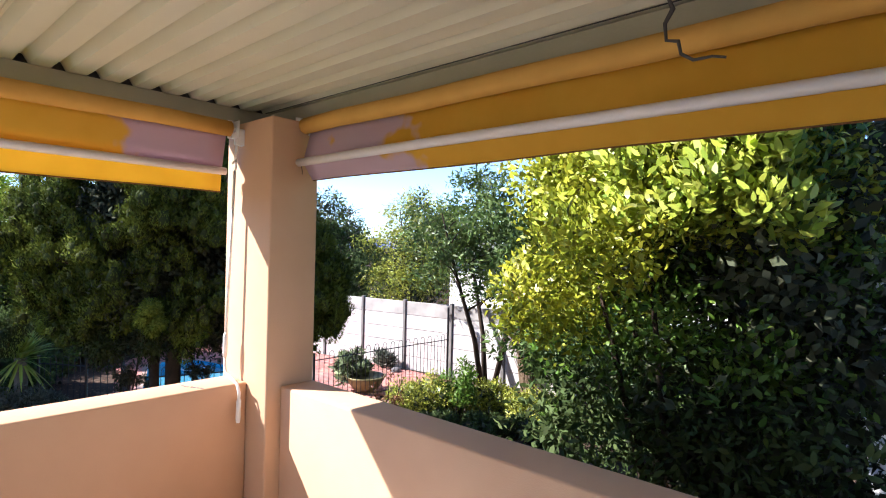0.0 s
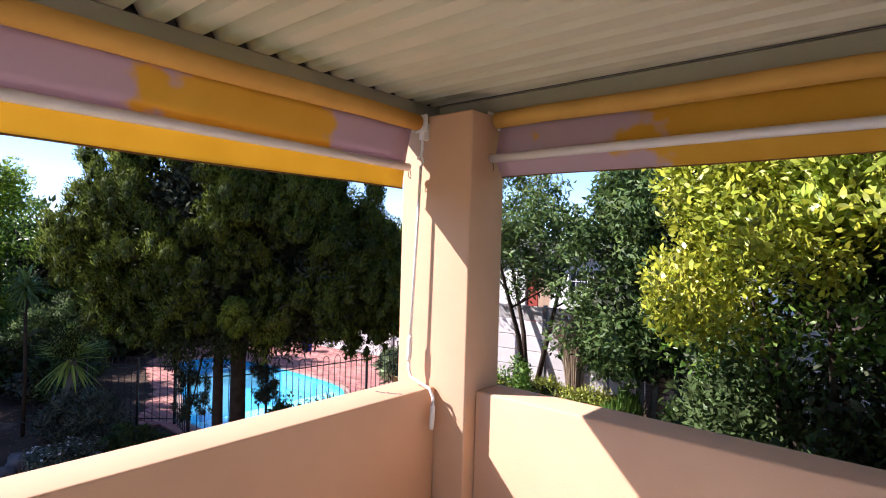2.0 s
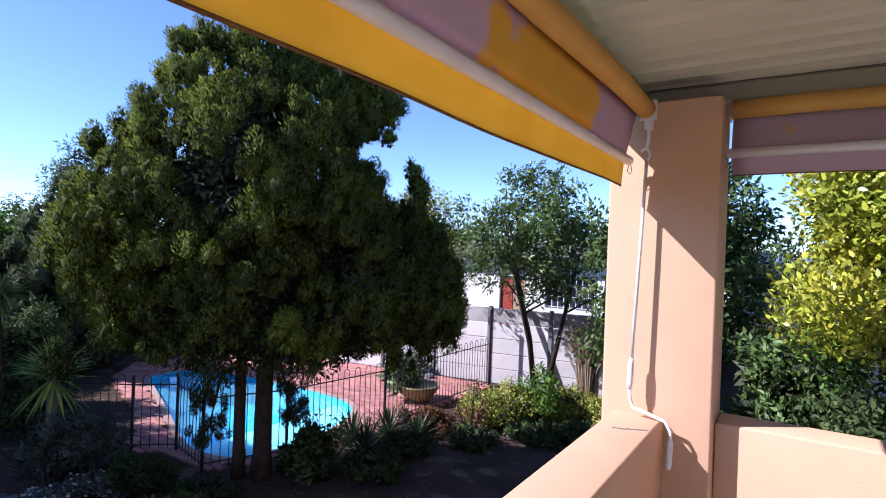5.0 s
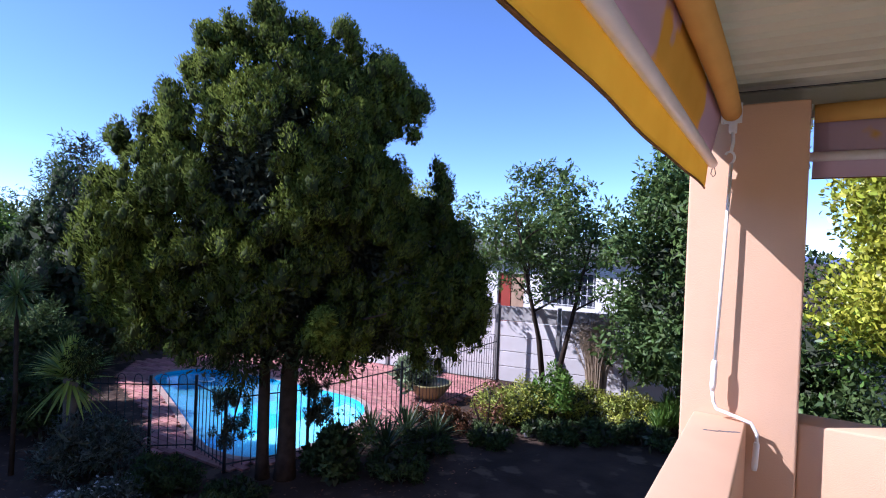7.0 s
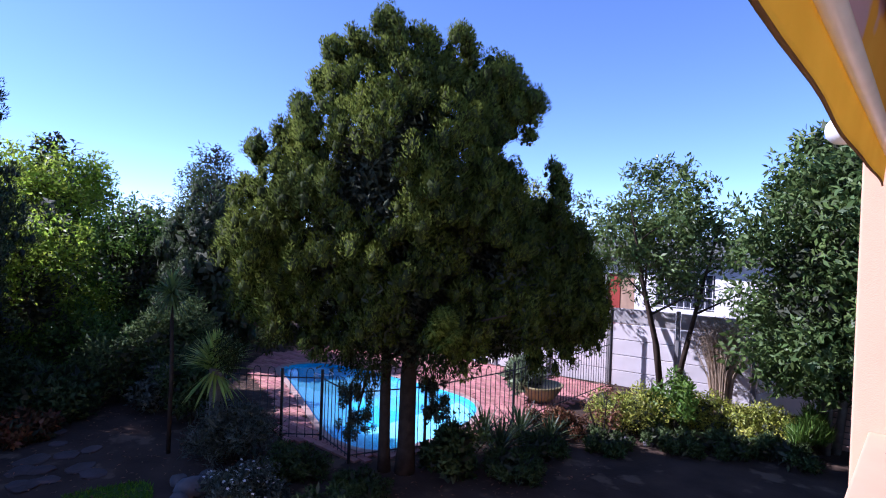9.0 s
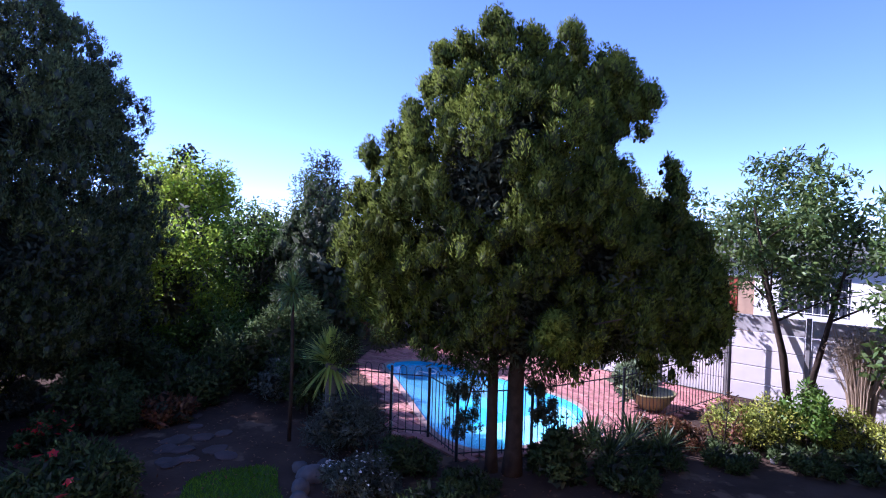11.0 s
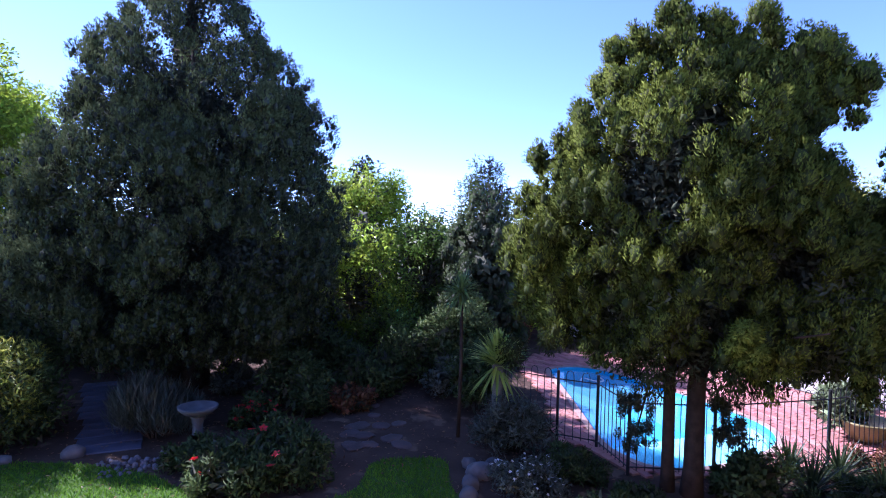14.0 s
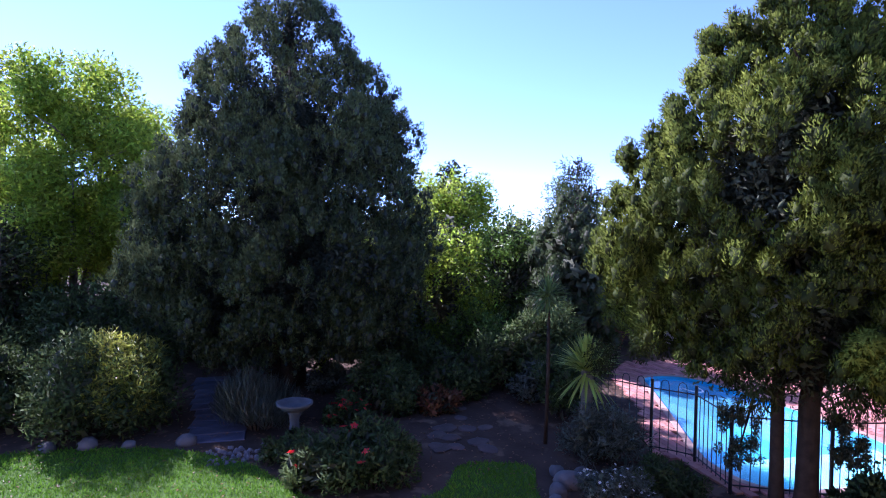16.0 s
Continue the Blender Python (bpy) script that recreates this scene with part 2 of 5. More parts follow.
def water_material():
    m = bpy.data.materials.new("pool_water")
    m.use_nodes = True
    t = m.node_tree
    b = t.nodes["Principled BSDF"]
    b.inputs["Base Color"].default_value = (0.20, 0.70, 0.93, 1)
    b.inputs["Roughness"].default_value = 0.02
    b.inputs["IOR"].default_value = 1.33
    b.inputs["Transmission Weight"].default_value = 0.72
    b.inputs["Specular IOR Level"].default_value = 0.12
    nz = t.nodes.new("ShaderNodeTexNoise")
    nz.inputs["Scale"].default_value = 5.0
    bp = t.nodes.new("ShaderNodeBump")
    bp.inputs["Strength"].default_value = 0.12
    bp.inputs["Distance"].default_value = 0.02
    t.links.new(nz.outputs["Fac"], bp.inputs["Height"])
    t.links.new(bp.outputs[0], b.inputs["Normal"])
    return m


WATER = water_material()


# ---- mesh helpers ----
def mesh_of(name, bm, mat, smooth=False):
    bmesh.ops.recalc_face_normals(bm, faces=bm.faces)
    me = bpy.data.meshes.new(name)
    bm.to_mesh(me)
    bm.free()
    me.materials.append(mat)
    if smooth:
        me.polygons.foreach_set("use_smooth", [True] * len(me.polygons))
    return me


def thing(name, label, category, place=(0, 0, 0), group="", kind="", turn=0):
    ob = new(name)
    ob.empty_display_size = 0.1
    ob.matrix_basis = pose(*place, 0, 0, turn)
    return tagged(ob, label, category, group, kind)


def part(name, bm, mat, parent=None, label="", smooth=False, at=None):
    ob = new(name, bm if isinstance(bm, bpy.types.Mesh) else mesh_of(name, bm, mat, smooth))
    if parent:
        ob.parent = parent
    if at is not None:
        ob.matrix_basis = at
    return tagged(ob, label)


def whole(name, bm, mat, label, category, group="", kind="", smooth=False, at=None):
    return tagged(part(name, bm, mat, None, "", smooth, at), label, category, group, kind)


def box(x0, x1, y0, y1, z0, z1, bevel=0.0, seg=2, bm=None):
    bm = bm or bmesh.new()
    r = bmesh.ops.create_cube(bm, size=1.0, matrix=Matrix.Translation(((x0 + x1) / 2, (y0 + y1) / 2, (z0 + z1) / 2)) @ Matrix.Diagonal((x1 - x0, y1 - y0, z1 - z0, 1)))
    if bevel:
        es = list({e for v in r["verts"] for e in v.link_edges})
        bmesh.ops.bevel(bm, geom=es, offset=bevel, segments=seg, profile=0.5, affect="EDGES")
    return bm


def tube(points, radii, sides=8, bm=None, cap=True):
    """A tapered tube along a line of points."""
    bm = bm or bmesh.new()
    pts = [Vector(p) for p in points]
    if isinstance(radii, (int, float)):
        radii = [radii] * len(pts)
    rings, side = [], None
    for i, p in enumerate(pts):
        d = (pts[min(i + 1, len(pts) - 1)] - pts[max(i - 1, 0)]).normalized()
        if side is None:
            side = d.orthogonal().normalized()
        side = (side - d * side.dot(d)).normalized()
        up = d.cross(side)
        rings.append([bm.verts.new(p + radii[i] * (math.cos(a) * side + math.sin(a) * up)) for a in (2 * math.pi * k / sides for k in range(sides))])
    for a, b in zip(rings, rings[1:]):
        for k in range(sides):
            bm.faces.new((a[k], a[(k + 1) % sides], b[(k + 1) % sides], b[k]))
    if cap:
        bm.faces.new(rings[0])
        bm.faces.new(rings[-1][::-1])
    return bm


def lathe(profile, sides=28, bm=None):
    """A turned body from (radius, height) pairs."""
    bm = bm or bmesh.new()
    rings = [[bm.verts.new((r * math.cos(2 * math.pi * k / sides), r * math.sin(2 * math.pi * k / sides), z)) for k in range(sides)] for r, z in profile]
    for a, b in zip(rings, rings[1:]):
        for k in range(sides):
            bm.faces.new((a[k], a[(k + 1) % sides], b[(k + 1) % sides], b[k]))
    bm.faces.new(rings[0][::-1])
    bm.faces.new(rings[-1])
    return bm


def leaf_mesh(name, base, axis, normal, length, width, mat, fold=0.18, shade=None):
    """One mesh of many pointed leaves: base points, growing axes, facing normals, lengths and widths as arrays."""
    n = len(base)
    axis = axis / (np.linalg.norm(axis, axis=1, keepdims=True) + 1e-9)
    side = np.cross(axis, normal)
    side /= np.linalg.norm(side, axis=1, keepdims=True) + 1e-9
    face = np.cross(side, axis)
    length, width = np.asarray(length)[:, None], np.asarray(width)[:, None]
    mid = base + axis * length * 0.45
    v = np.empty((n, 4, 3))
    v[:, 0] = base
    v[:, 1] = mid + side * width * 0.5 + face * width * fold
    v[:, 2] = base + axis * length - face * length * 0.06
    v[:, 3] = mid - side * width * 0.5 + face * width * fold
    f = np.arange(4 * n).reshape(n, 4)
    tri = np.concatenate([f[:, [0, 1, 2]], f[:, [0, 2, 3]]], 1).reshape(-1)
    me = bpy.data.meshes.new(name)
    me.vertices.add(4 * n)
    me.vertices.foreach_set("co", v.reshape(-1).astype(np.float32))
    me.loops.add(6 * n)
    me.loops.foreach_set("vertex_index", tri.astype(np.int32))
    me.polygons.add(2 * n)
    me.polygons.foreach_set("loop_start", np.arange(0, 6 * n, 3, dtype=np.int32))
    me.polygons.foreach_set("loop_total", np.full(2 * n, 3, dtype=np.int32))
    me.materials.append(mat)
    me.update(calc_edges=True)
    if shade is not None:
        me.polygons.foreach_set("use_smooth", np.ones(2 * n, dtype=bool))
        shade = shade / (np.linalg.norm(shade, axis=1, keepdims=True) + 1e-9)
        me.normals_split_custom_set_from_vertices(np.repeat(shade, 4, 0).astype(np.float32))
    return me


def oval_mesh(name, base, axis, normal, length, width, mat, shade):
    """One mesh of many ovate leaves of six corners, cupped along the midrib."""
    n = len(base)
    axis = axis / (np.linalg.norm(axis, axis=1, keepdims=True) + 1e-9)
    side = np.cross(axis, normal)
    side /= np.linalg.norm(side, axis=1, keepdims=True) + 1e-9
    face = np.cross(side, axis)
    length, width = length[:, None], width[:, None]
    v = np.empty((n, 6, 3))
    for k, (along, across, up) in enumerate(((0, 0, 0), (0.3, 0.46, 0.14), (0.66, 0.40, 0.08), (1.0, 0, -0.25), (0.66, -0.40, 0.08), (0.3, -0.46, 0.14))):
        v[:, k] = base + axis * length * along + side * width * across + face * width * up
    f = np.arange(6 * n).reshape(n, 6)
    tri = np.concatenate([f[:, [0, 1, 5]], f[:, [1, 2, 4]], f[:, [1, 4, 5]], f[:, [2, 3, 4]]], 1).reshape(-1)
    me = bpy.data.meshes.new(name)
    me.vertices.add(6 * n)
    me.vertices.foreach_set("co", v.reshape(-1).astype(np.float32))
    me.loops.add(12 * n)
    me.loops.foreach_set("vertex_index", tri.astype(np.int32))
    me.polygons.add(4 * n)
    me.polygons.foreach_set("loop_start", np.arange(0, 12 * n, 3, dtype=np.int32))
    me.polygons.foreach_set("loop_total", np.full(4 * n, 3, dtype=np.int32))
    me.materials.append(mat)
    me.update(calc_edges=True)
    me.polygons.foreach_set("use_smooth", np.ones(4 * n, dtype=bool))
    shade = shade / (np.linalg.norm(shade, axis=1, keepdims=True) + 1e-9)
    me.normals_split_custom_set_from_vertices(np.repeat(shade, 6, 0).astype(np.float32))
    return me


def unit(n):
    d = rng.normal(size=(n, 3))
    return d / np.linalg.norm(d, axis=1, keepdims=True)


def tufts(name, centres, radii, count, length, width, mat, out=0.7, lift=0.2, inner=0.45, jitter=0.6, squash=1.0, oval=False):
    """Leaves on clumps: each clump is a loose ball of leaves that grow outwards, lifted or drooping."""
    centres, radii = np.asarray(centres, float), np.asarray(radii, float)
    w = radii ** 2
    pick = rng.choice(len(centres), count, p=w / w.sum())
    d = unit(count)
    r = radii[pick] * (inner + (1 - inner) * rng.random(count) ** 0.5)
    off = d * r[:, None]
    off[:, 2] *= squash
    p = centres[pick] + off
    axis = out * d + jitter * unit(count) + np.array([0, 0, lift])
    normal = d + 0.7 * unit(count)
    s = rng.uniform(0.65, 1.25, count)
    if oval:
        return oval_mesh(name, p, axis, normal, length * s, width * s, mat, d + 0.8 * unit(count))
    return leaf_mesh(name, p, axis, normal, length * s, width * s, mat, shade=d + 0.55 * unit(count))


def envelope_clumps(centre, zs, rs, count, size, rough=0.18, shell=0.72, top_up=0.15):
    """Clump centres filling a crown of radii rs at heights zs (outer part mostly)."""
    zs, rs = np.asarray(zs, float), np.asarray(rs, float)
    zz = np.linspace(zs[0], zs[-1], 200)
    rr = np.interp(zz, zs, rs)
    weight = rr + top_up
    z = rng.choice(zz, count, p=weight / weight.sum()) + rng.normal(0, 0.03, count)
    r = np.interp(z, zs, rs)
    a = rng.uniform(0, 2 * math.pi, count)
    lump = 1 + rough * np.sin(a * 3 + z * 2.1) * np.cos(a * 5 - z * 1.3) + rng.normal(0, rough * 0.45, count)
    k = r * lump * (shell + (1 - shell) * rng.random(count))
    c = np.stack([centre[0] + k * np.cos(a), centre[1] + k * np.sin(a), z], 1)
    return c, size * rng.uniform(0.6, 1.35, count) * np.clip(r / max(rs) + 0.35, 0.5, 1.1)


def limbs(bm, foot, top, count, reach, base_r, z0):
    """Side limbs that leave a trunk between heights z0 and its top."""
    foot, top = Vector(foot), Vector(top)
    for k in range(count):
        f = (k + 0.5) / count
        z = z0 + (top.z - z0) * f * 0.9
        p = foot.lerp(top, (z - foot.z) / (top.z - foot.z))
        a = k * 2.4 + rng.uniform(-0.4, 0.4)
        ln = reach * (1 - 0.6 * f)
        e = p + Vector((math.cos(a) * ln, math.sin(a) * ln, ln * 0.45))
        m = p.lerp(e, 0.5) + Vector((0, 0, 0.08 * ln))
        tube([p, m, e], [base_r * (1 - 0.6 * f), base_r * 0.5, base_r * 0.15], 6, bm)


# ---- the veranda ----
# never in view; pale so that sun bounces up to the ceiling
whole("floor_veranda", box(-3.29, 4.0, -7.0, 2.2, -0.2, 0.0), FLOOR, "unseen veranda floor, pale to bounce sun onto the roof", "floor", kind="structure")
whole("wall_plinth", box(-3.27, 4.0, -7.0, 2.18, GROUND - 0.2, -0.204), PLASTER, "peach plastered plinth under the veranda", "wall", kind="structure")
whole("parapet_west", box(-3.29, -3.05, -7.0, 1.883, 0.0, 0.87, 0.012, 3), PLASTER, "peach plastered parapet wall of the veranda", "parapet", kind="structure", smooth=True)
whole("parapet_north", box(-2.837, 4.0, 1.975, 2.2, 0.0, 0.87, 0.012, 3), PLASTER, "peach plastered parapet wall beside the column", "parapet", kind="structure", smooth=True)
whole("column_corner", box(-3.355, -2.84, 1.885, 2.2, -1.1, 2.415, 0.012, 3), PLASTER, "square peach plastered corner column", "column", kind="structure", smooth=True)
# never in view; its pale plaster only sends light back inside
whole("wall_house_east", box(4.0, 4.2, -7.0, 2.2, GROUND, 3.0), HOUSE_WALL, "unseen house wall, kept pale to bounce light", "wall", kind="structure")
# out of view; added so the ribs let no scalloped sun onto the blind
whole("fascia_west", box(-3.552, -3.526, -7.0, 2.36, 2.505, 2.61, 0.004), BEAM, "unseen olive grey board added at the roof edge to even its shadow", "fascia", kind="structure")


def roof_sheet():
    """Box-rib sheet: flat pans with narrow raised ribs that run along x."""
    bm = bmesh.new()
    prof, y, pitch = [], -7.0, 0.157
    # the sheet overshoots the north beam, unseen, to shade the shrub beyond
    while y < 2.6:
        prof += [(y, 2.535), (y + 0.085, 2.535), (y + 0.113, 2.580), (y + 0.127, 2.580)]
        y += pitch
    prof = [(py + 0.01, pz) for py, pz in prof if py < 2.62]
    a = [bm.verts.new((-3.52, py, pz)) for py, pz in prof]
    b = [bm.verts.new((4.0, py, pz + 0.02)) for py, pz in prof]
    for k in range(len(prof) - 1):
        bm.faces.new((a[k], a[k + 1], b[k + 1], b[k]))
    r = bmesh.ops.extrude_face_region(bm, geom=bm.faces[:])
    for v in [g for g in r["geom"] if isinstance(g, bmesh.types.BMVert)]:
        v.co.z += 0.004
    return bm


whole("ceiling", roof_sheet(), ROOF, "cream box-rib metal roof sheeting over the veranda", "ceiling", kind="structure")


def rib_shade_blocks():
    """Dark blocks that imitate shade in the hollow ribs above the beam, one per rib."""
    bm = bmesh.new()
    y = -7.0
    while y < 2.4:
        ring = [(y + 0.099, 2.5355), (y + 0.123, 2.578), (y + 0.137, 2.578), (y + 0.163, 2.5355)]
        a = [bm.verts.new((-3.40, py, pz)) for py, pz in ring]
        b = [bm.verts.new((-3.345, py, pz)) for py, pz in ring]
        bm.faces.new(a[::-1])
        bm.faces.new(b)
        for k in range(4):
            bm.faces.new((a[k], a[(k + 1) % 4], b[(k + 1) % 4], b[k]))
        y += 0.157
    return bm


whole("trim_rib_closers", rib_shade_blocks(), POST_DARK, "dark blocks standing in for shade in the roof ribs above the beam", "trim", kind="structure")
whole("beam_west", box(-3.42, -3.32, -7.0, 2.2, 2.40, 2.531), BEAM, "olive grey painted roof beam", "beam", kind="structure")
whole("trim_seam", box(-3.3, 4.0, 2.104, 2.107, 2.529, 2.5335), POST_DARK, "thin dark seam under the roof sheet", "trim", kind="structure")
whole("beam_north", box(-3.3, 4.0, 2.145, 2.30, 2.42, 2.533), BEAM, "olive grey painted roof beam", "beam", kind="structure")


def blind(name, along, label):
    """A roll-up canvas awning blind hung between brackets. along: +1 for the west side, 2 for the north side."""
    t = thing(name, label, "blind")
    if along == 1:
        y0, y1 = -6.5, 1.80
        put = lambda u, v, z: Vector((-3.25 + v, y1 - u, z))  # noqa: E731
        ln = y1 - y0
    else:
        x0, x1 = -2.82, 3.5
        put = lambda u, v, z: Vector((x0 + u, 2.09 - v, z))  # noqa: E731
        ln = x1 - x0
    top, low = (2.362 if along == 1 else 2.385), (1.992 if along == 1 else 2.07)
    inset = 0.083 if along == 1 else 0.0
    steps = 60
    roll = tube([put(ln * k / 20, inset + 0.006 * math.sin(k), top + 0.004 * math.sin(k * 1.7)) for k in range(21)], 0.046, 16)
    part("roll", roll, CANVAS_ROLL, t, "rolled ochre canvas", True)
    part("roller_tube", tube([put(-0.03, inset, top), put(ln + 0.03, inset, top)], 0.018, 10), WHITE_BAR, t, "", True)
    bar_z = 2.117 if along == 1 else 2.167
    bar_v = 0.008 if along == 1 else 0.03

    def sheet(z0, z1, v0, v1, wave):
        bm = bmesh.new()
        rows = 5
        g = []
        for i in range(steps + 1):
            u = ln * i / steps
            col = []
            for j in range(rows + 1):
                f = j / rows
                w = wave * math.sin(u * 3.1 + 0.6) * f + wave * 0.6 * math.sin(u * 7.7) * f
                col.append(bm.verts.new(put(u, v0 + (v1 - v0) * f + w, z0 + (z1 - z0) * f + (wave * 0.5 * math.sin(u * 4.3) if j == rows else 0))))
            g.append(col)
        for i in range(steps):
            for j in range(rows):
                bm.faces.new((g[i][j], g[i + 1][j], g[i + 1][j + 1], g[i][j + 1]))
        r = bmesh.ops.extrude_face_region(bm, geom=bm.faces[:])
        d = put(0, 0.0015, 0) - put(0, 0, 0)
        for v in [q for q in r["geom"] if isinstance(q, bmesh.types.BMVert)]:
            v.co += d
        return bm

    part("fabric", sheet(top - 0.01, bar_z, inset - 0.044, bar_v - 0.02, 0.003), CANVAS if along == 1 else CANVAS_NORTH, t, "yellow canvas with mauve patches for washed-out bright light", True)
    part("valance", sheet(bar_z, low, bar_v - 0.02, -0.026 if along == 1 else -0.065, 0.005), VALANCE if along == 1 else CANVAS_NORTH, t, "sunlit yellow canvas flap", True)
    drop = -0.026 if along == 1 else -0.065
    wavy = [(u, 0.005 * (math.sin(u * 3.1 + 0.6) + 0.6 * math.sin(u * 7.7)), 0.0025 * math.sin(u * 4.3)) for u in (ln * i / steps for i in range(steps + 1))]
    part("hem", tube([put(u, drop + w, low + 0.002 + z) for u, w, z in wavy], 0.0045, 6), HEM, t, "brown stitched hem", True)
    bar = tube([put(-0.015 + ln * k / 12, bar_v, bar_z + 0.003 * math.sin(k)) for k in range(13)], 0.023, 12)
    rail = part("bottom_bar", bar, WHITE_BAR, t, "white aluminium bar", True)
    for u in (-0.035, ln + 0.035):
        bm = bmesh.new()
        c = put(u, inset, top)
        d = put(1, 0, 0) - put(0, 0, 0)
        s = put(0, 1, 0) - put(0, 0, 0)
        box(-0.004, 0.004, -0.045, 0.045, -0.05, 0.05, 0.002, 1, bm)
        box(-0.004, 0.03, -0.045, -0.035, -0.05, 0.06, 0.002, 1, bm)
        rot = Matrix((d, s, Vector((0, 0, 1)))).transposed().to_4x4()
        bm.transform(Matrix.Translation(c) @ rot)
        part("bracket", bm, WHITE_PLASTIC, t, "white bracket")
    # small wire clip at the end of the bar
    c = put(-0.02, 0.012, bar_z)
    part("clip", tube([c + Vector((0, 0, 0)), c + Vector((0.01, 0.004, -0.05)), c + Vector((0, 0.01, -0.065)), c + Vector((-0.012, 0.004, -0.05)), c + Vector((-0.002, 0, -0.005))], 0.0022, 6), DARK_STEEL, rail, "dark wire clip", True)
    return t


blind("roller_blind", 1, "yellow canvas roll-up blind, half rolled, under the roof beam")
blind("roller_blind", 2, "yellow canvas roll-up blind, half rolled, above the north parapet")


def crank():
    t = thing("crank_handle", "long white crank handle hanging on the column", "crank", (-3.145, 1.84, 0))
    gear = part("gearbox", box(-0.035, 0.0, -0.01, 0.045, 2.27, 2.37, 0.006), WHITE_PLASTIC, t, "white gear housing")
    part("eye_rod", tube([(-0.015, 0.0, 2.29), (-0.012, -0.003, 2.22), (-0.02, -0.004, 2.17)], 0.008, 8), WHITE_PLASTIC, gear, "", True)
    hook = [(-0.025 + 0.022 * math.cos(a), -0.006, 2.145 + 0.03 * math.sin(a)) for a in np.linspace(2.6, -1.2, 9)]
    rod = part("rod", tube([(-0.017, -0.006, 2.118), (-0.03, -0.012, 1.7), (-0.05, -0.02, 1.15)], 0.0085, 10), WHITE_PLASTIC, t, "", True)
    part("hook", tube(hook, 0.006, 8), WHITE_PLASTIC, rod, "white hook", True)
    part("upper_grip", tube([(-0.05, -0.02, 1.15), (-0.052, -0.02, 1.13), (-0.054, -0.021, 1.03), (-0.056, -0.021, 1.0)], [0.011, 0.015, 0.015, 0.011], 10), WHITE_PLASTIC, rod, "", True)
    arm = part("arm", tube([(-0.056, -0.021, 1.0), (-0.05, -0.022, 0.95), (-0.035, -0.024, 0.915), (0.05, -0.03, 0.893), (0.115, -0.03, 0.875), (0.142, -0.03, 0.83), (0.142, -0.03, 0.78)], 0.0085, 10), WHITE_PLASTIC, t, "", True)
    part("lower_grip", tube([(0.142, -0.03, 0.79), (0.142, -0.03, 0.78), (0.138, -0.03, 0.68), (0.137, -0.03, 0.655)], [0.010, 0.014, 0.014, 0.011], 10), WHITE_PLASTIC, arm, "", True)


crank()


def bulkhead_lamp():
    t = thing("bulkhead_lamp", "round white bulkhead lamp on the outside of the column", "lamp", (-3.357, 2.10, 2.31))
    base = lathe([(0.075, 0.0), (0.08, 0.005), (0.08, 0.03), (0.07, 0.04)], 24)
    base.transform(pose(0, 0, 0, 0, -90, 0))
    part("base", base, WHITE_PLASTIC, t, "", True)
    dome = lathe([(0.070, 0.036), (0.074, 0.10), (0.070, 0.13), (0.056, 0.155), (0.035, 0.172), (0.012, 0.178)], 24)
    dome.transform(pose(0, 0, 0, 0, -90, 0))
    part("diffuser", dome, WHITE_PLASTIC, t, "white domed cover", True)


bulkhead_lamp()

wire = [(-0.62, 1.86, 2.53), (-0.63, 1.86, 2.44), (-0.615, 1.86, 2.40), (-0.635, 1.855, 2.36), (-0.63, 1.855, 2.31), (-0.595, 1.855, 2.30), (-0.585, 1.85, 2.26), (-0.55, 1.85, 2.235), (-0.50, 1.85, 2.235), (-0.465, 1.85, 2.225)]
whole("dead_vine", tube(wire, [0.006, 0.005, 0.008, 0.006, 0.005, 0.006, 0.005, 0.005, 0.004, 0.004], 7), POST_DARK, "thin dark dead vine stem hanging from the roof", "vine", smooth=True)

# ---- the ground ----
POOL = [(-13.09, 5.04), (-13.25, 5.5), (-13.0, 6.0), (-12.2, 6.25), (-11.0, 6.36), (-9.6, 6.36), (-8.9, 6.15), (-8.45, 5.6), (-8.25, 4.8), (-8.25, 4.0), (-8.45, 3.5), (-8.95, 3.38), (-9.5, 3.5), (-11.0, 4.15), (-12.3, 4.7)]


def smooth_loop(pts, per=6):
    out = []
    n = len(pts)
    for i in range(n):
        p0, p1, p2, p3 = (Vector((*pts[(i + k) % n], 0)) for k in (-1, 0, 1, 2))
        for j in range(per):
            f = j / per
            out.append(0.5 * ((2 * p1) + (p2 - p0) * f + (2 * p0 - 5 * p1 + 4 * p2 - p3) * f * f + (3 * p1 - p0 - 3 * p2 + p3) * f ** 3))
    return [(v.x, v.y) for v in out]


def grown(loop, d):
    n, out = len(loop), []
    for i in range(n):
        a, b = Vector(loop[i - 1]), Vector(loop[(i + 1) % n])
        t = (b - a).normalized()
        out.append((loop[i][0] - t.y * d, loop[i][1] + t.x * d))
    return out


def inside(p, loop):
    x, y = p
    hit = False
    for (x0, y0), (x1, y1) in zip(loop, loop[1:] + loop[:1]):
        if (y0 > y) != (y1 > y) and x < (x1 - x0) * (y - y0) / (y1 - y0) + x0:
            hit = not hit
    return hit


RIM = smooth_loop(POOL)
area = sum(a[0] * b[1] - b[0] * a[1] for a, b in zip(RIM, RIM[1:] + RIM[:1]))
OUT = -1 if area > 0 else 1
RIM_OUT = grown(RIM, OUT * 0.10)


def ringed(outer, inner, z):
    bm = bmesh.new()
    for loop in (outer, inner):
        vs = [bm.verts.new((x, y, z)) for x, y in loop]
        for a, b in zip(vs, vs[1:] + vs[:1]):
            bm.edges.new((a, b))
    bmesh.ops.triangle_fill(bm, edges=bm.edges[:], use_beauty=True)
    return bm


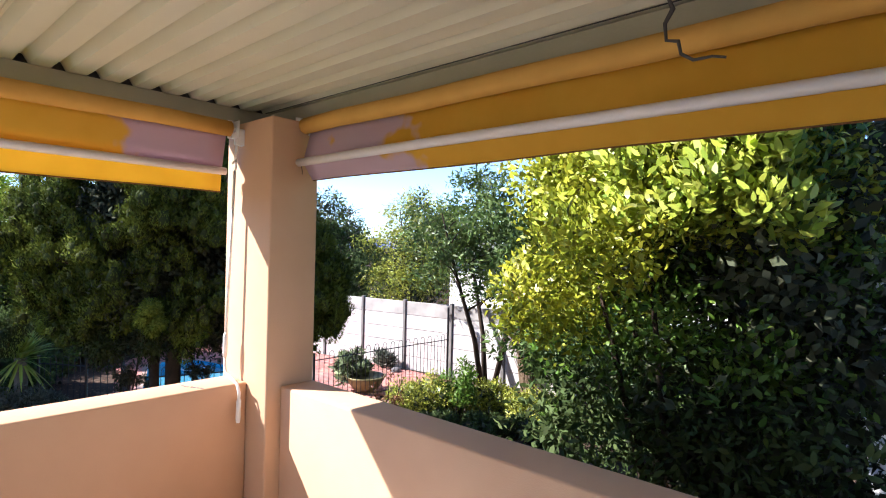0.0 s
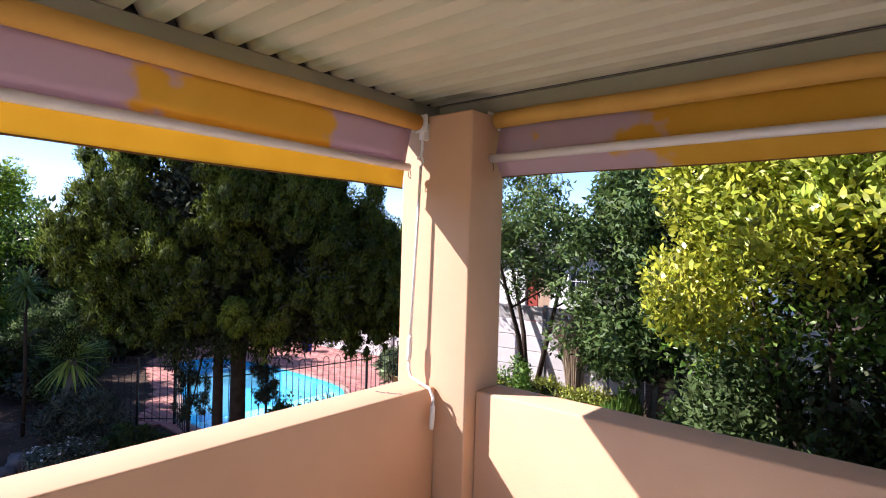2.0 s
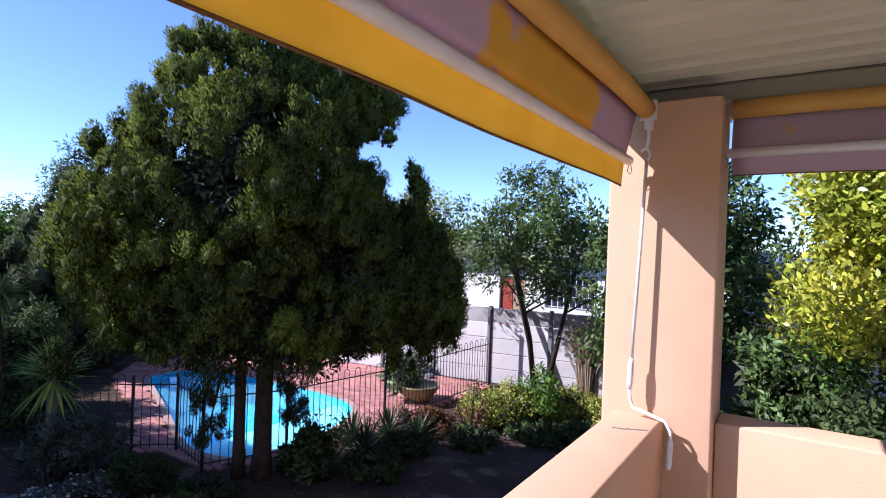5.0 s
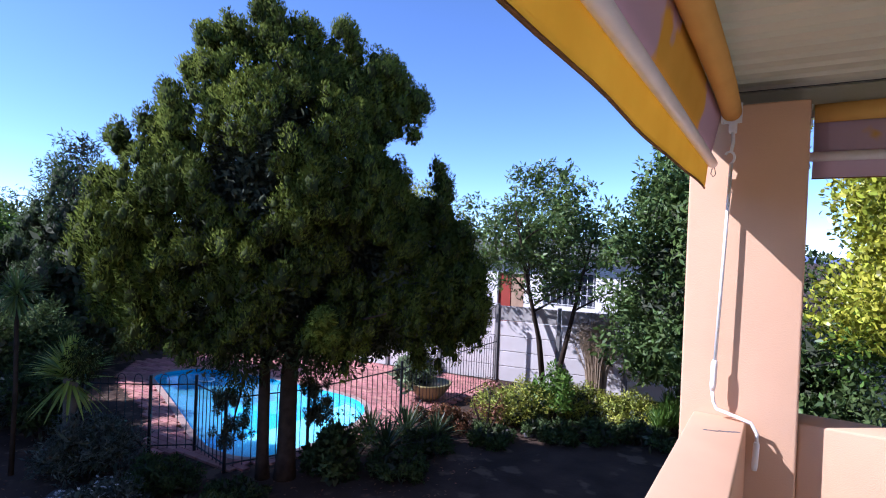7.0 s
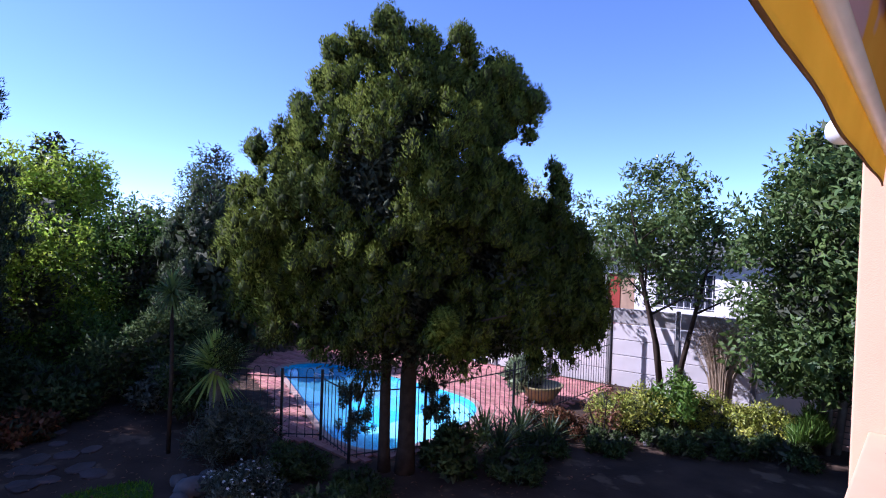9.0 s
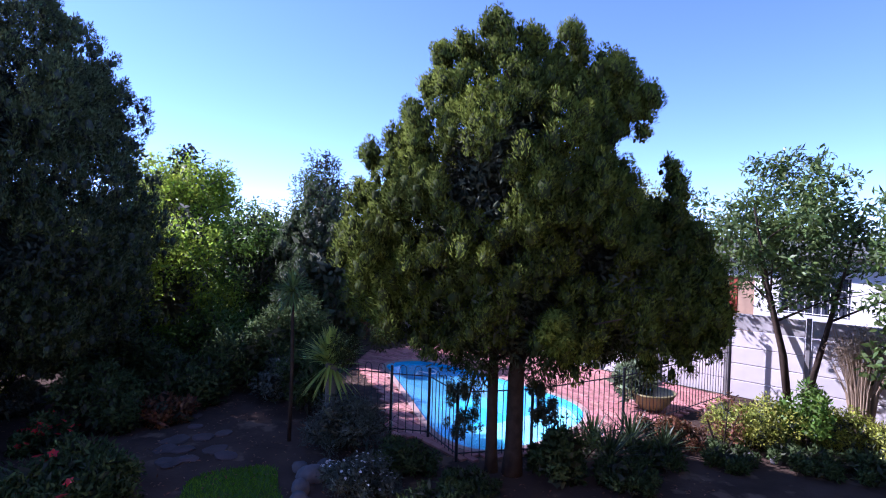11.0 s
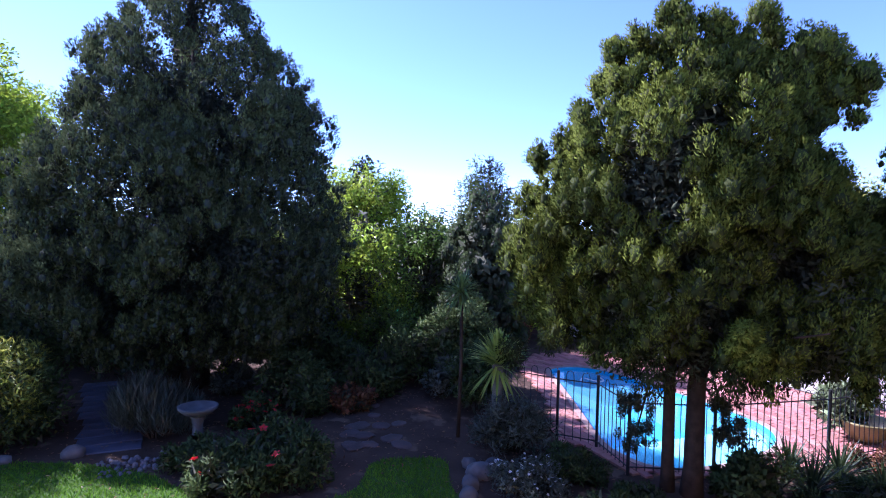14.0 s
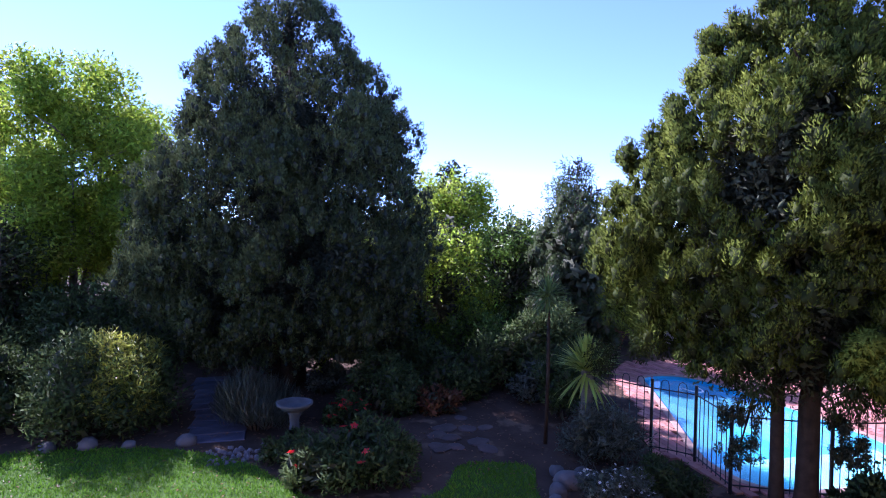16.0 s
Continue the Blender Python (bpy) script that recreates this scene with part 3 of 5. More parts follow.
far = [(2500 * math.cos(a), 2500 * math.sin(a)) for a in np.linspace(0, 2 * math.pi, 48, endpoint=False)]
mid = [(40 * math.cos(a), 40 * math.sin(a)) for a in np.linspace(0, 2 * math.pi, 48, endpoint=False)]
g1 = ringed(mid, RIM_OUT, GROUND)
for a, b in (((mid), (far)),):
    lo = [g1.verts.new((x, y, GROUND)) for x, y in a]
    hi = [g1.verts.new((x, y, GROUND - 6)) for x, y in b]
    for k in range(48):
        g1.faces.new((lo[k], lo[(k + 1) % 48], hi[(k + 1) % 48], hi[k]))
for f in g1.faces:
    f.normal_update()
    if f.normal.z < 0:
        f.normal_flip()
me = bpy.data.meshes.new("ground")
g1.to_mesh(me)
g1.free()
me.materials.append(SOIL)
tagged(new("ground", me), "dark garden soil with leaf litter", "ground", kind="structure")

# pool basin, water and coping
pool = thing("swimming_pool", "freeform swimming pool with bright blue water", "pool", (0, 0, 0))
bm = bmesh.new()
top = [bm.verts.new((x, y, GROUND + 0.02)) for x, y in RIM]
floor_loop = grown(RIM, -OUT * 0.25)
low = [bm.verts.new((x, y, GROUND - 0.55 - 0.6 * min(1, max(0, (-9 - x) / 3)))) for x, y in floor_loop]
for k in range(len(RIM)):
    bm.faces.new((top[k], top[(k + 1) % len(RIM)], low[(k + 1) % len(RIM)], low[k]))
bm.faces.new(low)
part("basin", bm, POOL_WALL, pool, "blue plastered basin")
# shelf added; its pale plaster stands for glare and shallow water
shelf_loop = [(x, y) for x, y in grown(RIM, -OUT * 0.06) if x > -9.35]
bm = bmesh.new()
up = [bm.verts.new((x, y, GROUND - 0.2)) for x, y in shelf_loop]
dn = [bm.verts.new((x, y, GROUND - 0.9)) for x, y in shelf_loop]
bm.faces.new(up)
for k in range(len(up)):
    bm.faces.new((up[k], up[(k + 1) % len(up)], dn[(k + 1) % len(up)], dn[k]))
part("shallow_shelf", bm, POOL_SHELF, pool, "pale shelf added for glare and shallow water")
wm = bpy.data.meshes.new("water")
wm.from_pydata([(x, y, GROUND - 0.025) for x, y in RIM], [], [list(range(len(RIM))) if area > 0 else list(range(len(RIM)))[::-1]])
wm.materials.append(WATER)
water = part("water", wm, WATER, pool, "clear bright blue water")
water.visible_shadow = False
cum = [0.0]
for a, b in zip(RIM, RIM[1:] + RIM[:1]):
    cum.append(cum[-1] + (Vector(b) - Vector(a)).length)
for k in range(0, len(RIM), 2):
    i, j = k, (k + 2) % len(RIM)
    m = (k + 1) % len(RIM)
    bm = bmesh.new()
    ring = [RIM[i], RIM[m], RIM[j]]
    ring2 = [RIM_OUT[j], RIM_OUT[m], RIM_OUT[i]]
    pts = ring + ring2
    c = Vector((sum(p[0] for p in pts) / 6, sum(p[1] for p in pts) / 6))
    pts = [c + (Vector(p) - c) * 0.985 for p in pts]
    lo = [bm.verts.new((p.x, p.y, GROUND - 0.05)) for p in pts]
    hi = [bm.verts.new((p.x, p.y, GROUND + 0.034)) for p in pts]
    bm.faces.new(hi)
    for q in range(6):
        bm.faces.new((lo[q], lo[(q + 1) % 6], hi[(q + 1) % 6], hi[q]))
    part("coping_stone", bm, COPING, pool)
hose = [(-12.45 + 0.30 * math.cos(a), 5.62 + 0.16 * math.sin(a), GROUND - 0.018) for a in np.linspace(-1.6, 1.5, 16)]
whole("pool_hose", tube(hose, 0.014, 8), WHITE_PLASTIC, "white pool cleaner hose floating on the water", "hose", smooth=True)

# ---- boundary wall of precast panels ----
boundary = thing("boundary_wall", "white painted precast concrete panel wall with slim posts", "wall", (-7.92, 9.30, GROUND), kind="structure", turn=8)
BAY, ROWS_UP, PH = 1.28, 5, 0.312
panel = mesh_of("panel", box(0.05, BAY - 0.05, -0.022, 0.022, 0.006, PH - 0.006, 0.006, 1), CONCRETE)
top_panel = mesh_of("panel", box(0.05, BAY - 0.05, -0.022, 0.022, 0.006, PH - 0.006, 0.006, 1), CONCRETE_TOP)
postm = mesh_of("post", box(-0.035, 0.035, -0.05, 0.05, -0.1, ROWS_UP * PH + 0.03, 0.008, 1), POST_GREY)
for b in range(-7, 9):
    part("post", postm, POST_GREY, boundary, at=pose(b * BAY, 0, 0))
    for r in range(ROWS_UP):
        part("panel", panel if r < ROWS_UP - 1 else top_panel, CONCRETE, boundary, "", at=pose(b * BAY, 0, r * PH))

# neighbouring house beyond the wall
house = thing("neighbour_house", "low white house with a flat grey roof beyond the wall", "house", (-13.9, 16.0, -1.85), kind="structure")


def holed_wall():
    bm = bmesh.new()
    cuts = [(2.75, 3.72, 0.6, 2.66), (4.4, 6.1, 1.7, 2.8)]
    xs = [0.0, 2.75, 3.72, 4.4, 6.1, 10.0]
    for i in range(5):
        x0, x1 = xs[i], xs[i + 1]
        cut = next((c for c in cuts if c[0] == x0), None)
        if cut:
            box(x0, x1, 0, 0.2, 0, cut[2], bm=bm)
            box(x0, x1, 0, 0.2, cut[3], 3.32, bm=bm)
        else:
            box(x0, x1, 0, 0.2, 0, 3.32, bm=bm)
    box(0, 0.2, 0.2, 5, 0, 3.32, bm=bm)
    box(9.8, 10, 0.2, 5, 0, 3.32, bm=bm)
    box(0, 10, 5, 5.2, 0, 3.32, bm=bm)
    return bm


part("wall", holed_wall(), HOUSE_WALL, house)
part("roof", box(-0.4, 10.4, -0.5, 5.6, 3.33, 3.75, 0.02), ROOF_GREY, house, "grey-green roof edge")
door = part("door", box(2.77, 3.2, 0.08, 0.13, 0.6, 2.64, 0.01), RED_DOOR, house, "red painted door")
part("side_panel", box(3.22, 3.70, 0.1, 0.14, 0.6, 2.64, 0.01), TAN, house, "tan boarded panel")
win = part("window", box(4.42, 6.08, 0.12, 0.14, 1.72, 2.78), GLASSY, house, "dark window with white bars")
bm = bmesh.new()
for k in range(9):
    box(4.42 + k * 0.2, 4.436 + k * 0.2, 0.04, 0.06, 1.72, 2.78, bm=bm)
for k in range(4):
    box(4.42, 6.08, 0.035, 0.055, 1.75 + k * 0.34, 1.766 + k * 0.34, bm=bm)
part("window_bars", bm, WHITE_PLASTIC, win)

# outbuilding beyond the golden shrub
out = thing("outbuilding", "white outbuilding with a low olive roof edge", "building", (-0.5, 6.2, GROUND), kind="structure")
part("wall", box(0, 5, 0, 0.2, 0, 3.0), HOUSE_WALL, out)
part("roof", box(-0.12, 5, -0.35, 3, 3.02, 3.75, 0.02), BEAM, out, "olive roof edge")
for k in range(4):
    part("louvre", box(0.1, 3.0, -0.05, 0.0, 2.35 + 0.16 * k, 2.42 + 0.16 * k, 0.005), GLASSY, out)

# far ridge, its distance haze put into the blue colour
bm = bmesh.new()
prev = None
for k in range(90):
    a = radians(60 + k * 2.2)
    h = 13 + 7 * math.sin(k * 0.35) + 4 * math.sin(k * 0.9 + 1) + 3 * noise.noise((k * 0.6, 0, 0))
    x, y = 900 * math.cos(a), 900 * math.sin(a)
    cur = (bm.verts.new((x, y, -12)), bm.verts.new((x * 1.1, y * 1.1, max(4, h))), bm.verts.new((x * 1.3, y * 1.3, -12)))
    if prev:
        bm.faces.new((prev[0], cur[0], cur[1], prev[1]))
        bm.faces.new((prev[1], cur[1], cur[2], prev[2]))
    prev = cur
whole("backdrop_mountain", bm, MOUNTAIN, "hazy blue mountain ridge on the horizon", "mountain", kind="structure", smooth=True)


# ---- trees ----

def plume_places(centres, radii, axis_xy=(0, 0), each=6, size=(0.38, 0.60), droop_under=-9.0):
    """Plumes on the outer and upper side of each clump: their places, growing axes and radii. Low ones may hang."""
    centres, radii = np.asarray(centres, float), np.asarray(radii, float)
    n = len(centres) * each
    own = np.repeat(np.arange(len(centres)), each)
    away = centres[own] - np.array([*axis_xy, 0])
    away[:, 2] = 0
    away /= np.linalg.norm(away, axis=1, keepdims=True) + 1e-6
    d = unit(n) + 0.75 * away + np.array([0, 0, 0.3])
    d /= np.linalg.norm(d, axis=1, keepdims=True)
    p = centres[own] + d * radii[own][:, None] * rng.uniform(0.4, 1.0, (n, 1))
    hang = (p[:, 2] < droop_under) & (rng.random(n) < 0.5)
    way = 0.35 * away + 0.22 * unit(n) + np.array([0, 0, 1.0])
    way[hang] = 0.3 * away[hang] + 0.2 * unit(int(hang.sum())) - np.array([0, 0, 1.0])
    way /= np.linalg.norm(way, axis=1, keepdims=True)
    return p, way, radii[own] * rng.uniform(*size, n), d


def plumes(name, places, count, length, width, mat, tall=1.9, blunt=0.36):
    """Feathery teardrop plumes of fine scale leaves, pointed at the growing end."""
    pc, way, pr, face = places
    pick = rng.choice(len(pc), count, p=pr ** 2 / (pr ** 2).sum())
    axis = way[pick]
    h = rng.random(count) ** 0.85
    ring = unit(count)
    ring -= axis * np.sum(ring * axis, axis=1, keepdims=True)
    ring /= np.linalg.norm(ring, axis=1, keepdims=True) + 1e-9
    girth = np.sqrt(np.clip(h * 3.0, 0, 1)) * (1 - h) ** blunt * 1.15
    base = pc[pick] + axis * ((h - 0.4) * tall * pr[pick])[:, None] + ring * (girth * pr[pick] * rng.uniform(0.55, 1.08, count))[:, None]
    s = rng.uniform(0.6, 1.3, count)
    return leaf_mesh(name, base, 0.75 * axis + 0.5 * ring + 0.45 * unit(count), ring + 0.3 * unit(count), length * s, width * s, mat, shade=0.8 * ring + 0.8 * face[pick] + np.array([0, 0, 0.25]) + 0.3 * unit(count))


def tuft_hearts(name, places, mat, full=0.85):
    """The dense uneven hearts of the tufts, one small faceted lump each, coloured as shade."""
    tc, way, tr, d = places
    bm = bmesh.new()
    bmesh.ops.create_icosphere(bm, subdivisions=2, radius=1.0)
    tv = np.array([v.co for v in bm.verts])
    tf = np.array([[v.index for v in f.verts] for f in bm.faces])
    bm.free()
    n, k = len(tc), len(tv)
    v = tv[None] * rng.uniform(0.3, full, (n, k, 1)) * tr[:, None, None] * np.array([0.85, 0.85, 1.25]) + tc[:, None]
    f = (tf[None] + (np.arange(n) * k)[:, None, None]).reshape(-1)
    me = bpy.data.meshes.new(name)
    me.vertices.add(n * k)
    me.vertices.foreach_set("co", v.reshape(-1).astype(np.float32))
    me.loops.add(len(f))
    me.loops.foreach_set("vertex_index", f.astype(np.int32))
    me.polygons.add(len(f) // 3)
    me.polygons.foreach_set("loop_start", np.arange(0, len(f), 3, dtype=np.int32))
    me.polygons.foreach_set("loop_total", np.full(len(f) // 3, 3, dtype=np.int32))
    me.materials.append(mat)
    me.update(calc_edges=True)
    return me


def conifer_a():
    t = thing("cypress_tree", "broad green cypress with two brown trunks by the pool", "tree", (-7.85, 3.25, GROUND))
    for x, y, r, bend in ((-0.09, -0.04, 0.062, -0.08), (0.10, 0.11, 0.095, 0.08)):
        bm = tube([(x, y, -0.15), (x * 1.1, y * 1.1, 0.3), (x + bend * 0.3, y, 1.2), (x + bend, y + 0.1, 2.4), (x * 0.5, y * 0.5 + 0.1, 5.0)], [r * 1.5, r * 1.12, r, r * 0.8, 0.03], 12)
        limbs(bm, (x, y, 1.2), (x * 0.5, y * 0.5 + 0.1, 5.0), 12, 1.7, r * 0.45, 1.2)
        part("trunk", bm, BARK, t, "", True)
    # the crown leans and bulges: its reach to either side, across AX and along its depth DP
    zs = [1.55, 1.95, 2.5, 3.2, 3.9, 4.5, 4.95, 5.2]
    one = np.array([1.0, 1.42, 1.52, 1.38, 1.02, 0.56, 0.28, 0.08])
    other = np.array([1.5, 2.0, 2.0, 1.42, 1.05, 0.93, 0.36, 0.05])
    rs = list((one + other) / 2)
    ctr = (0.0, 0.0)
    AX, DP = np.array([0.696, 0.718]), np.array([-0.615, 0.788])

    def shaped(c):
        z = c[:, 2]
        half = np.interp(z, zs, rs)
        u = c[:, 0] + np.interp(z, zs, (other - one) / 2)
        d = c[:, 1] / np.maximum(half, 0.2) * np.minimum(half, np.interp(z, [1.5, 3.0, 4.0, 4.6, 5.3], [1.1, 1.15, 1.15, 0.8, 0.2]))
        d = np.where(d > 0, d * 0.72, d)
        return np.concatenate([u[:, None] * AX + d[:, None] * DP, z[:, None]], 1)

    c, r = envelope_clumps((0, 0), zs, rs, 400, 0.28, 0.16, 0.80, 0.4)
    c = shaped(c)
    lobes = ((1.9, 1.55, 0.24), (2.2, 1.65, 0.22), (1.6, 1.42, 0.18), (2.3, 2.1, 0.22), (0.32, 4.78, 0.28), (0.30, 4.42, 0.30), (0.1, 4.7, 0.25), (-0.17, 5.22, 0.20), (-0.08, 5.04, 0.24), (0.2, 5.04, 0.20), (-0.44, 4.95, 0.22), (0.62, 4.98, 0.25), (-0.70, 4.79, 0.22), (-0.80, 4.51, 0.22), (-1.07, 4.17, 0.20), (0.85, 4.5, 0.34), (1.08, 4.6, 0.32), (1.2, 4.25, 0.3), (1.40, 4.36, 0.28), (1.48, 4.02, 0.12), (-1.24, 3.90, 0.22), (-1.5, 3.62, 0.22), (1.80, 3.62, 0.13), (1.82, 3.38, 0.2), (1.75, 3.1, 0.3), (2.0, 2.8, 0.28), (2.2, 2.35, 0.3), (2.25, 1.9, 0.28), (-1.62, 3.2, 0.24), (-1.7, 2.7, 0.24))
    lc, lr = [], []
    for u, z, q in lobes:
        for d in (-0.25, 0.0):
            lc.append((*(u * AX + d * DP), z + rng.uniform(-0.05, 0.05)))
            lr.append(q)
    c, r = np.concatenate([c, lc, lc]), np.concatenate([r, lr, lr])
    places = plume_places(c, r, ctr, 9, (0.22, 0.42), 1.8)
    part("crown", plumes("crown", places, 500000, 0.041, 0.0125, CONIFER), CONIFER, t)
    part("dense_foliage", tuft_hearts("dense_foliage", places, CONIFER_SHADE, 0.7), CONIFER_SHADE, t, "dense tuft hearts darkened as shade between the sprays")
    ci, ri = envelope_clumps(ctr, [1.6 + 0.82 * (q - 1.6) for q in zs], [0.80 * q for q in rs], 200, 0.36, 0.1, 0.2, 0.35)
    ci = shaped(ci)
    part("inner_crown", tufts("inner_crown", ci, ri, 60000, 0.09, 0.03, INNER_SHADE, 0.3, -0.2, 0.1, 0.9), INNER_SHADE, t, "inner foliage darkened for crown shade")
    hang, rh = [], []
    for k in range(22):
        a = rng.uniform(0, 6.28)
        q = rng.uniform(0.6, 1.0)
        hang.append((*(1.9 * q * math.cos(a) * AX + 1.2 * q * math.sin(a) * DP), rng.uniform(1.45, 1.75)))
        rh.append(rng.uniform(0.12, 0.22))
    # sprays under the crown take the dark leaf colour as shade
    part("hanging_sprays", tufts("hanging_sprays", hang, rh, 14000, 0.05, 0.013, CONIFER_SHADE, 0.4, -0.7, 0.1, 0.6, 1.2), CONIFER_SHADE, t)
    # one sunlit spray, the light put into its paler leaf colour
    tip = [(1.30, -0.62, 2.03), (1.24, -0.68, 1.91), (1.37, -0.57, 1.88), (1.29, -0.60, 1.78)]
    part("low_branch", tube([(0.1, 0.0, 1.75), (0.6, -0.25, 1.95), (1.28, -0.61, 1.90)], [0.03, 0.02, 0.008], 6), BARK, t, "", True)
    part("bright_spray", tufts("bright_spray", tip, [0.12, 0.09, 0.09, 0.07], 2600, 0.042, 0.013, SPRAY_SUNLIT, 0.6, -0.3, 0.2, 0.6), SPRAY_SUNLIT, t, "spray coloured yellow-green as if sunlit")
    for (lx, ly, lz), spread, fall in (((-0.40, -0.25, 1.02), 0.25, 0.62), ((0.26, 0.44, 1.08), 0.17, 0.45)):
        low, rl = [], []
        for k in range(34):
            a = rng.uniform(0, 6.28)
            q = spread * math.sqrt(rng.random())
            low.append((lx + q * math.cos(a), ly + q * math.sin(a), lz - fall * rng.random()))
            rl.append(rng.uniform(0.022, 0.05))
        part("low_sprays", tufts("low_sprays", low, rl, 5600, 0.04, 0.010, INNER_SHADE, 0.5, -0.4, 0.1, 0.6, 2.0), INNER_SHADE, t, "low sprays darkened for the tree's shade")
        part("low_branch", tube([(lx * 0.2, ly * 0.2, lz + 0.3), (lx * 0.7, ly * 0.7, lz + 0.18), (lx, ly, lz - fall * 0.8)], [0.03, 0.018, 0.006], 6), BARK, t, "", True)


conifer_a()


def conifer_c():
    t = thing("juniper_tree", "tall dark blue-green conifer behind the bird bath", "tree", (-14.0, -2.0, GROUND))
    for x, y in ((-0.15, 0.2), (0.1, -0.2), (0.15, 0.1)):
        bm = tube([(x, y, -0.2), (x * 1.2, y * 1.3, 1.5), (x * 1.3, y * 1.5, 4.0), (0, 0, 7.0)], [0.2, 0.15, 0.1, 0.03], 10)
        limbs(bm, (x, y, 0.6), (0, 0, 7.0), 14, 1.2, 0.06, 0.9)
        part("trunk", bm, BARK, t, "", True)
    zs = [0.6, 1.3, 2.4, 3.7, 4.9, 5.8, 6.5, 7.1, 7.6]
    rs = [1.3, 2.45, 2.65, 2.35, 1.9, 1.4, 0.92, 0.42, 0.06]
    c, r = envelope_clumps((0.1, 0.05), zs, rs, 800, 0.29, 0.07, 0.72, 0.45)
    spires = [(0.1, 0.0, 7.35), (-0.2, -0.45, 7.0), (0.2, 0.45, 6.95), (0.3, 0.8, 6.5), (-0.1, -0.85, 6.45), (0.1, 0.1, 7.0), (0.3, 1.75, 4.9), (0.4, 1.9, 4.6)]
    c, r = np.concatenate([c, spires, spires]), np.concatenate([r, [0.26] * 16])
    places = plume_places(c, r, (0.1, 0.05), 9, (0.22, 0.36))
    part("crown", plumes("crown", places, 420000, 0.055, 0.0155, CONIFER_BLUE, 2.6, 0.5), CONIFER_BLUE, t)
    part("dense_foliage", tuft_hearts("dense_foliage", places, CONIFER_BLUE_SHADE, 0.5), CONIFER_BLUE_SHADE, t, "dense tuft hearts darkened as shade between the sprays")
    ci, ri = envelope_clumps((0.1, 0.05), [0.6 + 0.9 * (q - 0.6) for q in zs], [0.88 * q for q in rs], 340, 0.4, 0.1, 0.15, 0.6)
    part("inner_crown", tufts("inner_crown", ci, ri, 80000, 0.10, 0.032, CONIFER_BLUE_SHADE, 0.3, 0.1, 0.1, 0.9), CONIFER_BLUE_SHADE, t, "inner foliage darkened for crown shade")


conifer_c()


def broadleaf(name, label, place, height, zs, rs, mat, clumps, size, leaves, length, width, trunk_r=0.08, lean=(0, 0), bark=BARK_GREY, droop=-0.15, fork=0.45, stems=3, rough=0.22, shell=0.5, core=None, splay=0.45):
    t = thing(name, label, "tree", place)
    bm = bmesh.new()
    for k in range(stems):
        a = k * 2.1 + 0.4
        o = Vector((0.09 * math.cos(a), 0.09 * math.sin(a), 0)) * (stems > 1)
        top = Vector((lean[0] + splay * rs[len(rs) // 2] * math.cos(a), lean[1] + splay * rs[len(rs) // 2] * math.sin(a), height * 0.88))
        pts = [o + Vector((0, 0, -0.15)), o.lerp(top, 0.3) + Vector((0.05 * math.sin(k), 0.04, 0)), o.lerp(top, 0.65), top]
        tube(pts, [trunk_r, trunk_r * 0.8, trunk_r * 0.5, 0.012], 8, bm)
        limbs(bm, pts[1], top, 7, max(rs) * 0.9, trunk_r * 0.4, height * fork)
    part("trunk", bm, bark, t, "", True)
    c, r = envelope_clumps(lean, zs, rs, clumps, size, rough, shell)
    part("crown", tufts("crown", c, r, leaves, length, width, mat, 0.5, droop, 0.1, 0.9), mat, t)
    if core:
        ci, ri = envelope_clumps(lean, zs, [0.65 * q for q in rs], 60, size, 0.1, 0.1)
        part("inner_crown", tufts("inner_crown", ci, ri, leaves // 5, length * 1.5, width * 1.7, core, 0.3, 0, 0.1, 0.9), core, t, "inner foliage darkened for crown shade")
    return t


# trees by the boundary wall
broadleaf("olive_tree", "slender open broadleaf tree in front of the wall", (-6.66, 8.95, GROUND), 3.9, [1.9, 2.4, 3.1, 3.8, 4.4], [0.95, 1.4, 1.3, 0.9, 0.35], BROAD, 120, 0.24, 11500, 0.11, 0.042, 0.06, (-0.2, -0.05), bark=BARK, fork=0.38, rough=0.38, shell=0.25, splay=0.8)
broadleaf("laurel_tree", "dense glossy evergreen tree by the wall", (-4.1, 8.05, GROUND), 4.4, [0.9, 1.5, 2.4, 3.3, 4.1, 4.6], [0.75, 1.1, 1.2, 1.1, 0.75, 0.2], LAUREL, 220, 0.25, 27000, 0.115, 0.044, 0.06, (0, 0), core=INNER_SHADE, rough=0.26)


